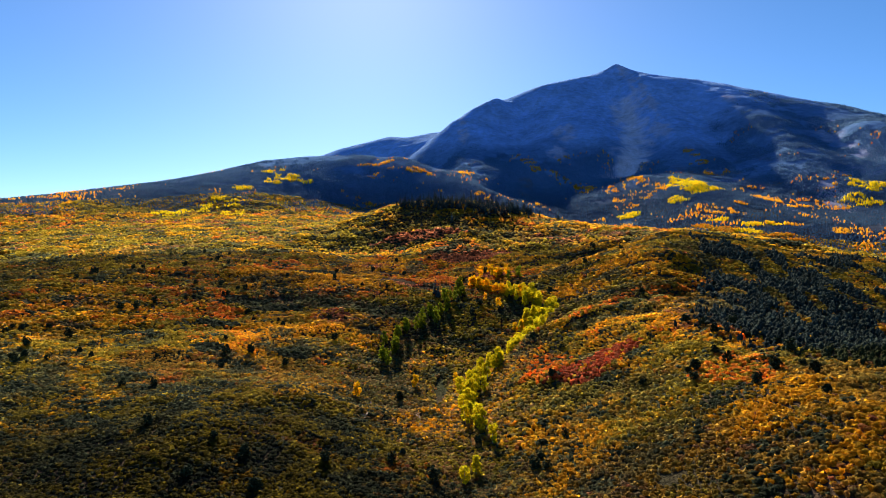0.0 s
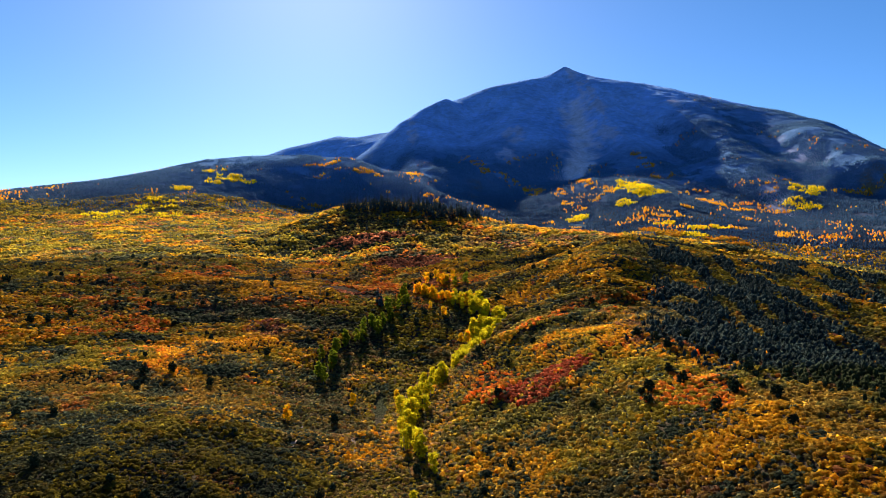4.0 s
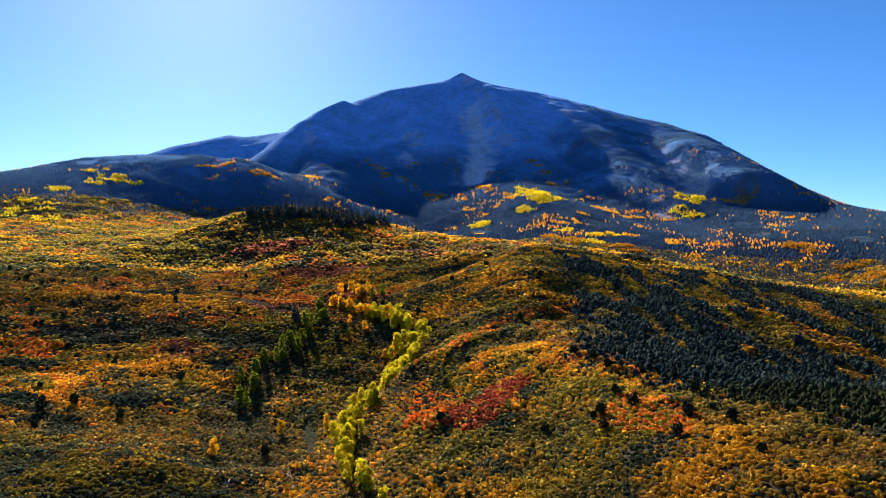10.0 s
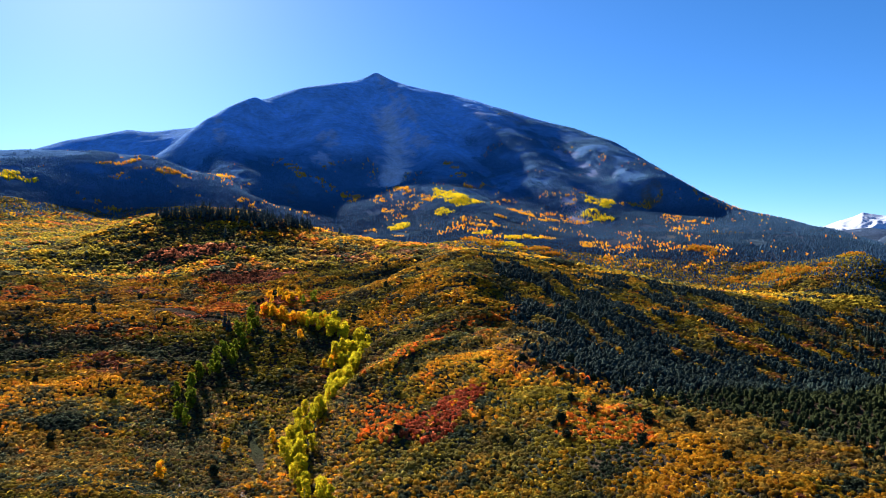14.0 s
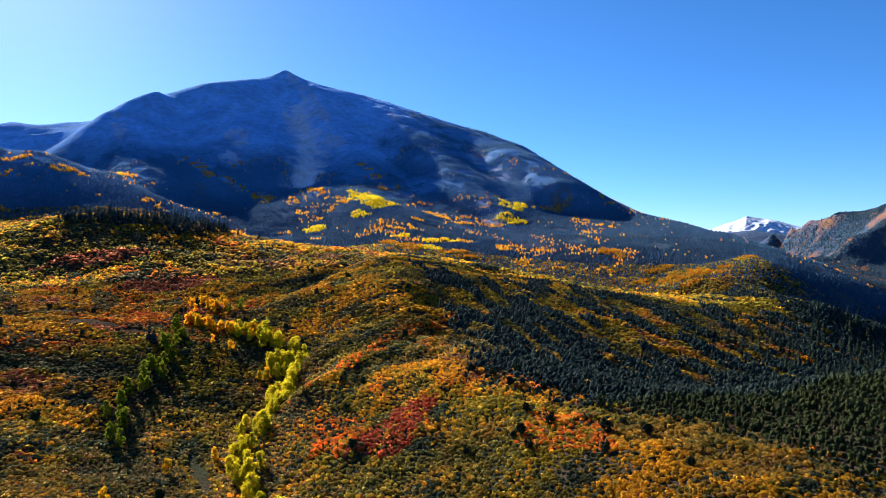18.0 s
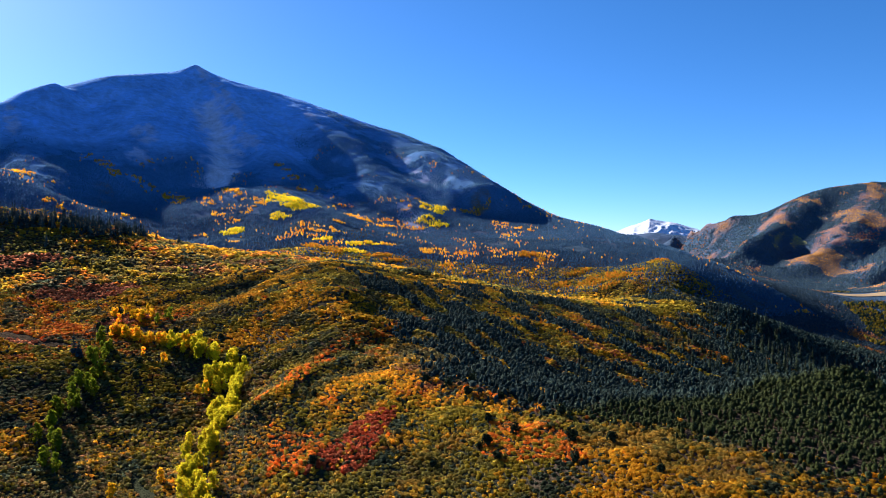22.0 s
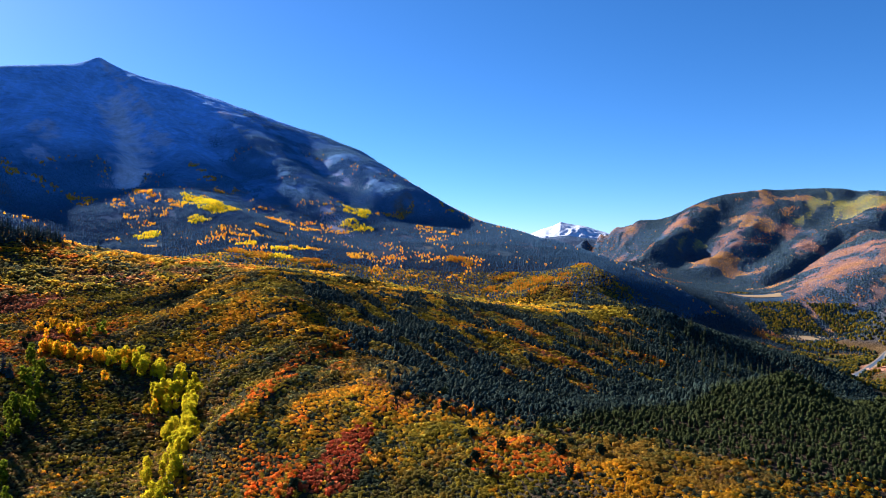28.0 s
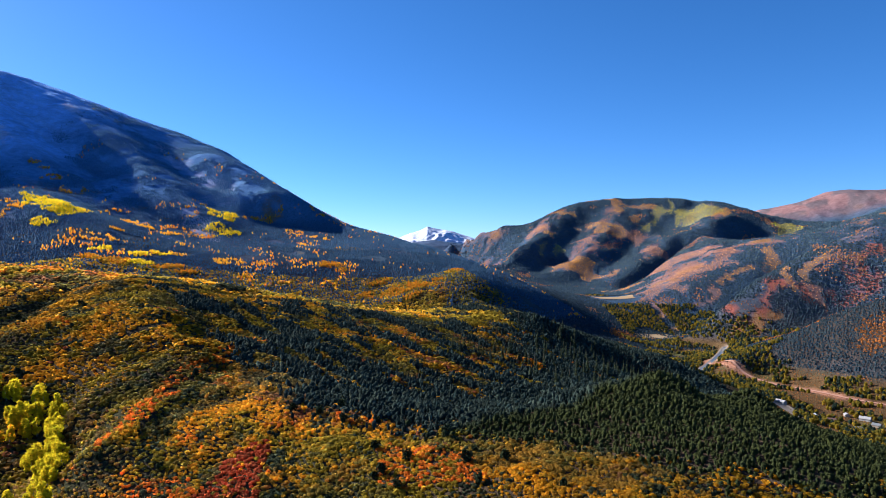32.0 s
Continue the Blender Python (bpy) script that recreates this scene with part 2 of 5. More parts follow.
def _kernel(d, c):
    return np.sqrt(d * d + c * c)


_soft = np.clip(np.where(_sharp, 0.004, 0.011) * np.hypot(_pts[:, 0], _pts[:, 1]), 7, 32)
_D = np.hypot(_pts[:, None, 0] - _pts[None, :, 0], _pts[:, None, 1] - _pts[None, :, 1])
_A = np.zeros((_n + 3, _n + 3))
_A[:_n, :_n] = -_kernel(_D, _soft[None, :])
_A[:_n, :_n] += np.eye(_n) * 2.5
_A[:_n, _n:] = _A[_n:, :_n].T
_A[:_n, _n], _A[:_n, _n + 1], _A[:_n, _n + 2] = 1, _pts[:, 0] / 1000, _pts[:, 1] / 1000
_A[_n, :_n], _A[_n + 1, :_n], _A[_n + 2, :_n] = 1, _pts[:, 0] / 1000, _pts[:, 1] / 1000
_w = np.linalg.solve(_A, np.r_[_pts[:, 2], 0, 0, 0])


def base_height(x, y):
    out = np.empty(len(x))
    for k in range(0, len(x), 20000):
        a, b = x[k:k + 20000], y[k:k + 20000]
        d = np.hypot(a[:, None] - _pts[None, :, 0], b[:, None] - _pts[None, :, 1])
        out[k:k + 20000] = -_kernel(d, _soft[None, :]) @ _w[:_n] + _w[_n] + _w[_n + 1] * a / 1000 + _w[_n + 2] * b / 1000
    return out


# folds of the near slopes: rise, half width, line on the plan
FOLDS = [
    (6.0, 14, [(96, 780), (128, 786), (160, 786), (214, 851), (257, 869), (286, 864)]),
    (-5.0, 9, [(175, 868), (200, 878), (231, 900)]),
    (4.0, 12, [(99, 892), (146, 896), (185, 904), (224, 933)]),
    (3.1, 15, [(113, 542), (147, 567), (180, 588), (211, 599), (285, 683)]),
    (-2.7, 10, [(108, 597), (133, 590), (159, 601), (185, 599), (209, 607)]),
    (-3.6, 12, [(106, 513), (130, 520), (156, 519), (174, 509), (216, 545)]),
    (2.7, 13, [(116, 492), (134, 477), (153, 473), (203, 531)]),
    (-2.7, 9, [(96, 446), (110, 451), (124, 457)]),
    (-2.2, 7, [(116, 414), (129, 428), (142, 432)]),
    (2.2, 12, [(67, 520), (86, 516), (107, 528)]),
    (5.0, 12, [(-174, 967), (-140, 936), (-105, 875), (-78, 813), (-50, 755)]),
    (8.0, 26, [(-220, 795), (-173, 798), (-124, 794), (-90, 764)]),
    (4.0, 14, [(-224, 1074), (-183, 1180), (-146, 1212)]),
    (4.0, 13, [(-60, 1112), (-33, 1044), (-12, 971), (6, 930)]),
    (5.0, 18, [(-100, 593), (-76, 611), (-50, 615)]),
    (-6.0, 16, [(-186, 690), (-156, 705), (-112, 689), (-66, 669), (-35, 659)]),
    (-5.0, 10, [(-46, 537), (-34, 587), (-19, 623), (1, 680)]),
]


def near_line(line, x, y):
    """The distance to a polyline of the plan."""
    best = np.full(len(x), 1e9)
    for a, b in zip(line[:-1], line[1:]):
        ax, ay, dx, dy = a[0], a[1], b[0] - a[0], b[1] - a[1]
        u = np.clip(((x - ax) * dx + (y - ay) * dy) / (dx * dx + dy * dy + 1e-9), 0, 1)
        best = np.minimum(best, np.hypot(x - ax - u * dx, y - ay - u * dy))
    return best


def folds(x, y):
    """The small ridges and hollows that run across the near slopes."""
    z = np.zeros(len(x))
    for rise, half, line in FOLDS:
        bump = rise * np.exp(-(near_line(line, x, y) / (1.25 * half)) ** 2)
        z = np.where(np.abs(bump) > np.abs(z), bump, z)
    return z


def rib_field(x, y):
    """High on the small rock ribs that fan out from the summit, low in the runnels between them."""
    sx, sy = x - 790, y - 3045
    turn, reach = np.arctan2(sx, -sy), np.hypot(sx, sy)
    wob = 0.05 * fbm(x, y, 200, 3, 31)
    return ridged((turn + wob) * 1400, reach * 0.16, 60, 4, 33) - 0.55


def height(x, y):
    """The ground's height."""
    x, y = np.asarray(x, float).ravel(), np.asarray(y, float).ravel()
    z = base_height(x, y)
    r = np.hypot(x, y)
    far = step(1100, 2000, r)
    floor_ = 1 - step(-168, -135, z) * 1.0
    z = z + (1 - far) * fbm(x, y, 60, 4, 3) * 2.6 * (1 - floor_)
    z = z + (1 - far) * (1 - floor_) * step(150, 320, r) * ((ridged(x, y, 95, 4, 5) - 0.55) * 6.5 + fbm(x, y, 18, 2, 9) * 1.2 + 0.5 * folds(x, y))
    crest = np.full(len(x), 1e9)
    for name in SKYLINES:
        crest = np.minimum(crest, near_line(LAND[name], x, y))
    rough = far * step(-130, 60, z) * (0.15 + 0.85 * step(10, 160, crest))
    south = step(50, 60, np.degrees(np.arctan2(x + 60, y - 80)))
    # the hills across the river are cut by many small gullies, the mountain's faces are smoother
    z = z + rough * south * ((ridged(x, y, 210, 5, 11) - 0.55) * 26 + (ridged(x, y, 80, 4, 13) - 0.55) * 14)
    z = z + rough * (1 - south) * ((ridged(x, y, 300, 5, 15) - 0.55) * 8 + fbm(x, y, 45, 3, 21) * 3 + rib_field(x, y) * 8 * step(250, 500, z))
    return z

# ---- materials ----
def mat(name):
    m = bpy.data.materials.new(name)
    m.use_nodes = True
    nt = m.node_tree
    return m, nt, nt.nodes["Principled BSDF"]


def node(nt, kind, **inputs):
    n = nt.nodes.new(kind)
    for k, v in inputs.items():
        n.inputs[k.replace("_", " ")].default_value = v
    return n


def foliage(name, glow=0.3, spread=0.35, grain=1.6, bump=0.5):
    """Leaves: the plant's own colour, lighter and darker leaf by leaf, with light shining through."""
    m, nt, bsdf = mat(name)
    col = nt.nodes.new("ShaderNodeAttribute")
    col.attribute_name = "leaf"
    geo = nt.nodes.new("ShaderNodeNewGeometry")
    fine = node(nt, "ShaderNodeTexNoise", Scale=grain, Detail=3.0, Roughness=0.7)
    nt.links.new(geo.outputs["Position"], fine.inputs["Vector"])
    ramp = node(nt, "ShaderNodeMapRange")
    ramp.inputs["From Min"].default_value, ramp.inputs["From Max"].default_value = 0.3, 0.7
    ramp.inputs["To Min"].default_value, ramp.inputs["To Max"].default_value = 1 - spread, 1 + spread
    nt.links.new(fine.outputs["Fac"], ramp.inputs["Value"])
    mul = nt.nodes.new("ShaderNodeVectorMath")
    mul.operation = "SCALE"
    nt.links.new(col.outputs["Color"], mul.inputs[0])
    nt.links.new(ramp.outputs["Result"], mul.inputs["Scale"])
    info = nt.nodes.new("ShaderNodeObjectInfo")
    own = node(nt, "ShaderNodeMapRange")
    own.inputs["To Min"].default_value, own.inputs["To Max"].default_value = 0.8, 1.2
    nt.links.new(info.outputs["Random"], own.inputs["Value"])
    tone = nt.nodes.new("ShaderNodeMath")
    tone.operation = "MULTIPLY"
    nt.links.new(ramp.outputs["Result"], tone.inputs[0])
    nt.links.new(own.outputs["Result"], tone.inputs[1])
    nt.links.new(tone.outputs[0], mul.inputs["Scale"])
    nt.links.new(mul.outputs["Vector"], bsdf.inputs["Base Color"])
    bsdf.inputs["Roughness"].default_value = 0.9
    bsdf.inputs["Specular IOR Level"].default_value = 0.02
    bmp = node(nt, "ShaderNodeBump", Strength=bump, Distance=1.0)
    nt.links.new(fine.outputs["Fac"], bmp.inputs["Height"])
    nt.links.new(bmp.outputs["Normal"], bsdf.inputs["Normal"])
    tr = nt.nodes.new("ShaderNodeBsdfTranslucent")
    nt.links.new(mul.outputs["Vector"], tr.inputs["Color"])
    mix = node(nt, "ShaderNodeMixShader", Fac=glow)
    nt.links.new(bsdf.outputs[0], mix.inputs[1])
    nt.links.new(tr.outputs[0], mix.inputs[2])
    nt.links.new(mix.outputs[0], nt.nodes["Material Output"].inputs["Surface"])
    return m


def plain(name, colour, rough=0.8, grain=8.0, spread=0.25, bump=0.15, metal=0.0):
    """A dull surface with grain and blotches."""
    m, nt, bsdf = mat(name)
    geo = nt.nodes.new("ShaderNodeNewGeometry")
    a = node(nt, "ShaderNodeTexNoise", Scale=grain, Detail=6.0, Roughness=0.65)
    b = node(nt, "ShaderNodeTexNoise", Scale=grain * 0.12, Detail=3.0)
    for n in (a, b):
        nt.links.new(geo.outputs["Position"], n.inputs["Vector"])
    add = nt.nodes.new("ShaderNodeMath")
    nt.links.new(a.outputs["Fac"], add.inputs[0])
    nt.links.new(b.outputs["Fac"], add.inputs[1])
    ramp = node(nt, "ShaderNodeMapRange")
    ramp.inputs["From Min"].default_value, ramp.inputs["From Max"].default_value = 0.6, 1.4
    ramp.inputs["To Min"].default_value, ramp.inputs["To Max"].default_value = 1 - spread, 1 + spread
    nt.links.new(add.outputs[0], ramp.inputs["Value"])
    mul = nt.nodes.new("ShaderNodeVectorMath")
    mul.operation = "SCALE"
    mul.inputs[0].default_value = colour
    nt.links.new(ramp.outputs["Result"], mul.inputs["Scale"])
    nt.links.new(mul.outputs["Vector"], bsdf.inputs["Base Color"])
    bsdf.inputs["Roughness"].default_value, bsdf.inputs["Metallic"].default_value = rough, metal
    bmp = node(nt, "ShaderNodeBump", Strength=bump, Distance=0.3)
    nt.links.new(a.outputs["Fac"], bmp.inputs["Height"])
    nt.links.new(bmp.outputs["Normal"], bsdf.inputs["Normal"])
    return m


def earth():
    """Soil, dry grass, scree and rock by the cover that grows there and the haze painted on it, broken up at several
    sizes.
    """
    m, nt, bsdf = mat("earth")
    col = nt.nodes.new("ShaderNodeAttribute")
    col.attribute_name = "cover"
    geo = nt.nodes.new("ShaderNodeNewGeometry")
    sizes = [(0.35, 5.0), (0.045, 6.0), (0.008, 4.0)]
    total = None
    for s, det in sizes:
        n = node(nt, "ShaderNodeTexNoise", Scale=s, Detail=det, Roughness=0.7)
        nt.links.new(geo.outputs["Position"], n.inputs["Vector"])
        if total is None:
            total, first = n.outputs["Fac"], n.outputs["Fac"]
        else:
            add = nt.nodes.new("ShaderNodeMath")
            nt.links.new(total, add.inputs[0])
            nt.links.new(n.outputs["Fac"], add.inputs[1])
            total = add.outputs[0]
            second = n.outputs["Fac"]
    ramp = node(nt, "ShaderNodeMapRange")
    ramp.inputs["From Min"].default_value, ramp.inputs["From Max"].default_value = 1.1, 1.9
    ramp.inputs["To Min"].default_value, ramp.inputs["To Max"].default_value = 0.55, 1.45
    nt.links.new(total, ramp.inputs["Value"])
    mul = nt.nodes.new("ShaderNodeVectorMath")
    mul.operation = "SCALE"
    nt.links.new(col.outputs["Color"], mul.inputs[0])
    nt.links.new(ramp.outputs["Result"], mul.inputs["Scale"])
    nt.links.new(mul.outputs["Vector"], bsdf.inputs["Base Color"])
    bsdf.inputs["Roughness"].default_value = 0.95
    bsdf.inputs["Specular IOR Level"].default_value = 0.0
    bmp = node(nt, "ShaderNodeBump", Strength=0.8, Distance=6.0)
    nt.links.new(total, bmp.inputs["Height"])
    nt.links.new(bmp.outputs["Normal"], bsdf.inputs["Normal"])
    return m


OAK = foliage("oak_leaves", 0.66, 0.6, 3.2, 0.9)
NEEDLES = foliage("needles", 0.06, 0.6, 2.2, 1.0)
ASPEN = foliage("aspen_leaves", 0.6, 0.5, 1.4, 0.8)
EARTH = earth()
BARK = plain("pale_bark", (0.34, 0.31, 0.25), 0.85, 3.0, 0.4)
DARK_BARK = plain("dark_bark", (0.09, 0.065, 0.05), 0.9, 4.0, 0.4)

# ---- zones of the plan ----
def inside(poly, x, y):
    """Which points lie in a polygon."""
    hit = np.zeros(len(x), bool)
    for (ax, ay), (bx, by) in zip(poly, poly[1:] + poly[:1]):
        cross = (ay > y) != (by > y)
        with np.errstate(divide="ignore", invalid="ignore"):
            hit ^= cross & (x < (bx - ax) * (y - ay) / (by - ay + 1e-12) + ax)
    return hit


def blot(cx, cy, rx, ry, x, y, turn=0.0):
    """1 in the middle of an uneven oval, 0 outside."""
    c, s = math.cos(radians(turn)), math.sin(radians(turn))
    u, v = (c * (x - cx) + s * (y - cy)) / rx, (-s * (x - cx) + c * (y - cy)) / ry
    return 1 - step(0.6, 1.1, np.hypot(u, v) + 0.45 * fbm(x, y, max(6.0, 0.5 * min(rx, ry)), 3, 41))


DARK_WOOD = [(211, 535), (184, 449), (179, 403), (182, 368), (185, 328), (205, 291), (206, 248), (192, 215), (230, 140), (420, 90), (640, 200),
             (900, 380), (960, 560), (900, 690), (830, 725), (740, 722), (660, 715), (600, 720), (520, 760), (400, 800), (320, 850), (290, 800), (300, 700), (240, 600)]


def in_wood(x, y, rng):
    """The dark wood, with a wavering edge that throws out spurs and leaves gaps."""
    return inside(DARK_WOOD, x + 26 * fbm(x, y, 55, 4, 43) + 9 * rng.normal(0, 1, len(x)), y + 26 * fbm(x, y, 55, 4, 47) + 9 * rng.normal(0, 1, len(x)))


def wood_cover(x, y):
    """Above 0 where conifers stand; the upper slope is broken by stripes of oak that run downhill."""
    up = step(420, 800, np.hypot(x, y)) * step(-160, 60, y - 0.9 * x)
    u, v = 0.22 * x + 0.97 * y, 0.97 * x - 0.22 * y
    return fbm(u / 4.5, v, 15, 4, 201) + 0.25 * fbm(x, y, 110, 3, 205) + 0.62 - 0.8 * up


YELLOW_CREEK = [(27, 398), (20, 432), (23, 478), (44, 528), (80, 592), (94, 640), (103, 673), (84, 728), (42, 785)]
GREEN_CREEK = [(-44, 505), (-38, 540), (-20, 595), (-2, 640), (14, 668)]

# ---- ground ----
CX, CY = -60.0, 80.0
fine_az = np.radians(np.concatenate([np.linspace(-62, -36, 40)[:-1], np.linspace(-36, 92, 720), np.linspace(92, 118, 40)[1:]]))
rest_az = np.radians(np.linspace(118, 298, 50))[1:-1]
AZ = np.concatenate([fine_az, rest_az])
RAD = np.concatenate([[0.02, 12, 30, 60], np.geomspace(95, 1500, 190)[:-1], np.linspace(1500, 3300, 220)[:-1], np.geomspace(3300, 4930, 60)])
gx = (CX + RAD[:, None] * np.sin(AZ)[None]).ravel()
gy = (CY + RAD[:, None] * np.cos(AZ)[None]).ravel()
gz = height(gx, gy)


def mix3(a, b, f):
    return a * (1 - f[:, None]) + np.asarray(b)[None] * f[:, None]


RIVER = [(1040, 430), (1112, 448), (1182, 453), (1260, 456), (1360, 463), (1450, 470), (1510, 478), (1545, 520), (1560, 580), (1700, 640), (1800, 720), (1960, 850), (2137, 960), (2436, 1219)]
SCREE = [(810, 3000, 30, 60), (825, 2850, 30, 130), (815, 2660, 34, 120), (790, 2430, 40, 90), (458, 2498, 46, 90), (400, 2360, 40, 60), (89, 2600, 22, 120), (1267, 2247, 40, 30),
         (1175, 1937, 60, 30), (1140, 1800, 60, 16), (1078, 2531, 20, 60), (955, 1665, 22, 60), (840, 1740, 30, 20), (832, 1600, 24, 50)]
RED_CLIFFS = [(1880, 190), (1843, 210), (1780, 254), (1740, 206), (1721, 250), (1697, 297), (1715, 407), (1627, 418), (1604, 477)]
LEAF_LIME, LEAF_ORANGE, DRY = (0.30, 0.26, 0.04), (0.36, 0.17, 0.03), (0.30, 0.14, 0.07)
HILL_PATCHES = [(3321, 1140, 89, 24, LEAF_LIME), (3265, 993, 87, 129, LEAF_LIME), (3252, 1187, 76, 37, LEAF_LIME), (3224, 1059, 115, 20, LEAF_LIME), (3343, 604, 87, 39, LEAF_LIME), (3268, 572, 62, 29, LEAF_LIME), (2794, 1496, 42, 22, LEAF_LIME), (2741, 1570, 58, 20, LEAF_LIME), (3149, 1168, 57, 24, LEAF_LIME), (3290, 1297, 30, 132, LEAF_ORANGE), (3196, 1364, 64, 23, LEAF_ORANGE), (3255, 891, 75, 54, LEAF_ORANGE), (3014, 1360, 39, 161, LEAF_ORANGE), (3114, 1583, 17, 87, LEAF_ORANGE), (2587, 1321, 84, 121, LEAF_ORANGE), (2882, 1551, 27, 39, LEAF_ORANGE), (2839, 1350, 48, 84, DRY), (2897, 1633, 28, 76, DRY)]
HILL_PATCHES += [(3023, 1180, 71, 53, DRY), (2841, 1011, 56, 93, DRY), (2436, 856, 75, 186, DRY), (2173, 715, 99, 84, DRY), (2255, 631, 121, 37, DRY), (1995, 785, 92, 63, DRY), (2485, 1044, 69, 22, DRY), (2301, 1000, 30, 75, LEAF_ORANGE), (2173, 550, 42, 20, LEAF_ORANGE), (2249, 500, 72, 29, LEAF_ORANGE), (2096, 558, 75, 17, LEAF_ORANGE), (1738, 371, 53, 23, LEAF_ORANGE), (1787, 306, 48, 19, LEAF_ORANGE), (1984, 604, 72, 26, DRY), (1588, 419, 63, 27, LEAF_ORANGE), (1552, 470, 28, 24, LEAF_ORANGE), (1751, 724, 49, 27, LEAF_ORANGE), (1769, 633, 49, 26, LEAF_ORANGE), (1830, 718, 68, 25, DRY), (1708, 299, 46, 22, DRY)]
ROAD = [(1330, 470), (1250, 452), (1194, 425), (1150, 370), (1132, 341), (1113, 313), (1089, 263), (1058, 217), (1035, 158), (1010, 60), (960, -80)]


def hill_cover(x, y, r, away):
    """Above 0 where dark woods cover the hills across the river, below 0 on open sunny ground; the away term darkens
    shaded slopes.
    """
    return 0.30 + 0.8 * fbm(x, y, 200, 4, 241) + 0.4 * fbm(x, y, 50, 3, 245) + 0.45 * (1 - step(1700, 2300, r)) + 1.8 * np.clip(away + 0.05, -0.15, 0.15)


def hill_drift(x, y):
    """The plan of the hills bent a little, so that patches of leaf run in uneven tongues."""
    return x + 75 * fbm(x, y, 110, 4, 247), y + 75 * fbm(x, y, 110, 4, 249)


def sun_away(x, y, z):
    """How steeply the slope turns its back to the scene's sun, which steers the dark cover."""
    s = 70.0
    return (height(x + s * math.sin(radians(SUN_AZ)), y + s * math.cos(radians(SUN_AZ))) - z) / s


def cover_colour(x, y, z):
    """The colour of bare ground and low cover, with haze painted into the distance."""
    r = np.hypot(x + 60, y - 80)
    az = np.degrees(np.arctan2(x + 60, y - 80))
    n1, n2, n3 = fbm(x, y, 90, 4, 61), fbm(x, y, 260, 4, 71), fbm(x, y, 35, 3, 81)
    c = np.tile(np.array([0.052, 0.038, 0.025]), (len(x), 1))
    c = mix3(c, (0.078, 0.055, 0.038), step(0.0, 0.6, n1))
    c = mix3(c, (0.04, 0.045, 0.025), step(0.0, 0.5, n2))
    c = mix3(c, (0.12, 0.085, 0.06), step(0.45, 0.7, fbm(x, y, 50, 4, 91)) * (1 - step(900, 1300, r)) * 0.25)
    # far slopes: spruce, then scree and rock above the trees, haze painted in blue
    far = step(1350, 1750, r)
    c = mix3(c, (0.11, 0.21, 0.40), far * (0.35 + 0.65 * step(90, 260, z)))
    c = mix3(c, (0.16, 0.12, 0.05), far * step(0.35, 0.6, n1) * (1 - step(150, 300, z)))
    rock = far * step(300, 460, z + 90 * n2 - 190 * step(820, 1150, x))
    # rock base colour is pushed to blue to imitate distance haze
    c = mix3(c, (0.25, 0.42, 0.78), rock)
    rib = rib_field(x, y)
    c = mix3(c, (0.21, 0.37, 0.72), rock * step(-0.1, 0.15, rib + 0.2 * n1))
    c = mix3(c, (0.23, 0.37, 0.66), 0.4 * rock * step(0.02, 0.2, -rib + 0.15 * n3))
    # pale scree in the chutes, broken rock on the ribs
    scree = 1 - step(10, 75, near_line(LAND["scree_chute"][1:], x, y) + 40 * n3)
    c = mix3(c, (0.62, 0.57, 0.66), 0.85 * scree * far)
    scree = np.maximum(0, 0.8 * (1 - step(6, 34, near_line(LAND["east_gully"][1:], x, y) + 30 * n3)))
    for cx, cy, rx, ry in SCREE:
        scree = np.maximum(scree, blot(cx, cy, rx, ry, x, y) * step(-0.12, 0.1, rib + 0.5 * fbm(x, y, 24, 3, 87)))
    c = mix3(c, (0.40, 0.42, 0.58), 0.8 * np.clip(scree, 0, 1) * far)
    # the sunny hills across the river: red soil, scrub, haze painted blue under woods
    east = step(50, 60, az + 5 * n1) * step(1150, 1300, r)
    east = east * (1 - step(1540, 1450, x) * step(740, 830, y))
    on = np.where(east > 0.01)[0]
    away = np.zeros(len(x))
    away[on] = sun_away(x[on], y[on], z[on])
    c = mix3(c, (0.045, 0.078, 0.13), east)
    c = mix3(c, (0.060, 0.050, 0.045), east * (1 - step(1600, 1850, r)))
    # woods thicken on slopes turned from the sun, so dark cover repeats their shade
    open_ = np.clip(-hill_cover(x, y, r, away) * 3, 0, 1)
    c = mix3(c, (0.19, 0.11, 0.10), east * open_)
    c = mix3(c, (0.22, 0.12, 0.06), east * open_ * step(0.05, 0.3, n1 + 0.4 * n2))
    hx, hy = hill_drift(x, y)
    for px, py, rx, ry, t in HILL_PATCHES:
        c = mix3(c, t, east * 0.4 * blot(px, py, rx, ry, hx, hy))
    cliff = 1 - step(4, 24, near_line(RED_CLIFFS, x, y) + 40 * n3)
    c = mix3(c, (0.25, 0.085, 0.065), east * cliff * step(-0.3, 0.1, fbm(x, y, 22, 3, 83)))
    c = mix3(c, (0.22, 0.13, 0.13), step(3900, 4150, r) * step(70, 74, az))
    c = mix3(c, (0.09, 0.085, 0.10), 0.8 * step(3900, 4150, r) * step(70, 74, az) * step(0.0, 0.25, n1))
    # the valley floor
    floor_ = (1 - step(-158, -140, z)) * step(600, 800, r)
    c = mix3(c, (0.10, 0.065, 0.032), floor_)
    c = mix3(c, (0.075, 0.075, 0.03), floor_ * step(0.0, 0.35, n1))
    c = mix3(c, (0.27, 0.20, 0.15), (1 - step(5, 16, near_line(RIVER[:7], x, y) + 9 * n3)))
    c = mix3(c, (0.30, 0.15, 0.10), (1 - step(6, 16, near_line(ROAD, x, y) + 8 * n3)))
    return np.clip(c, 0.005, 0.9)


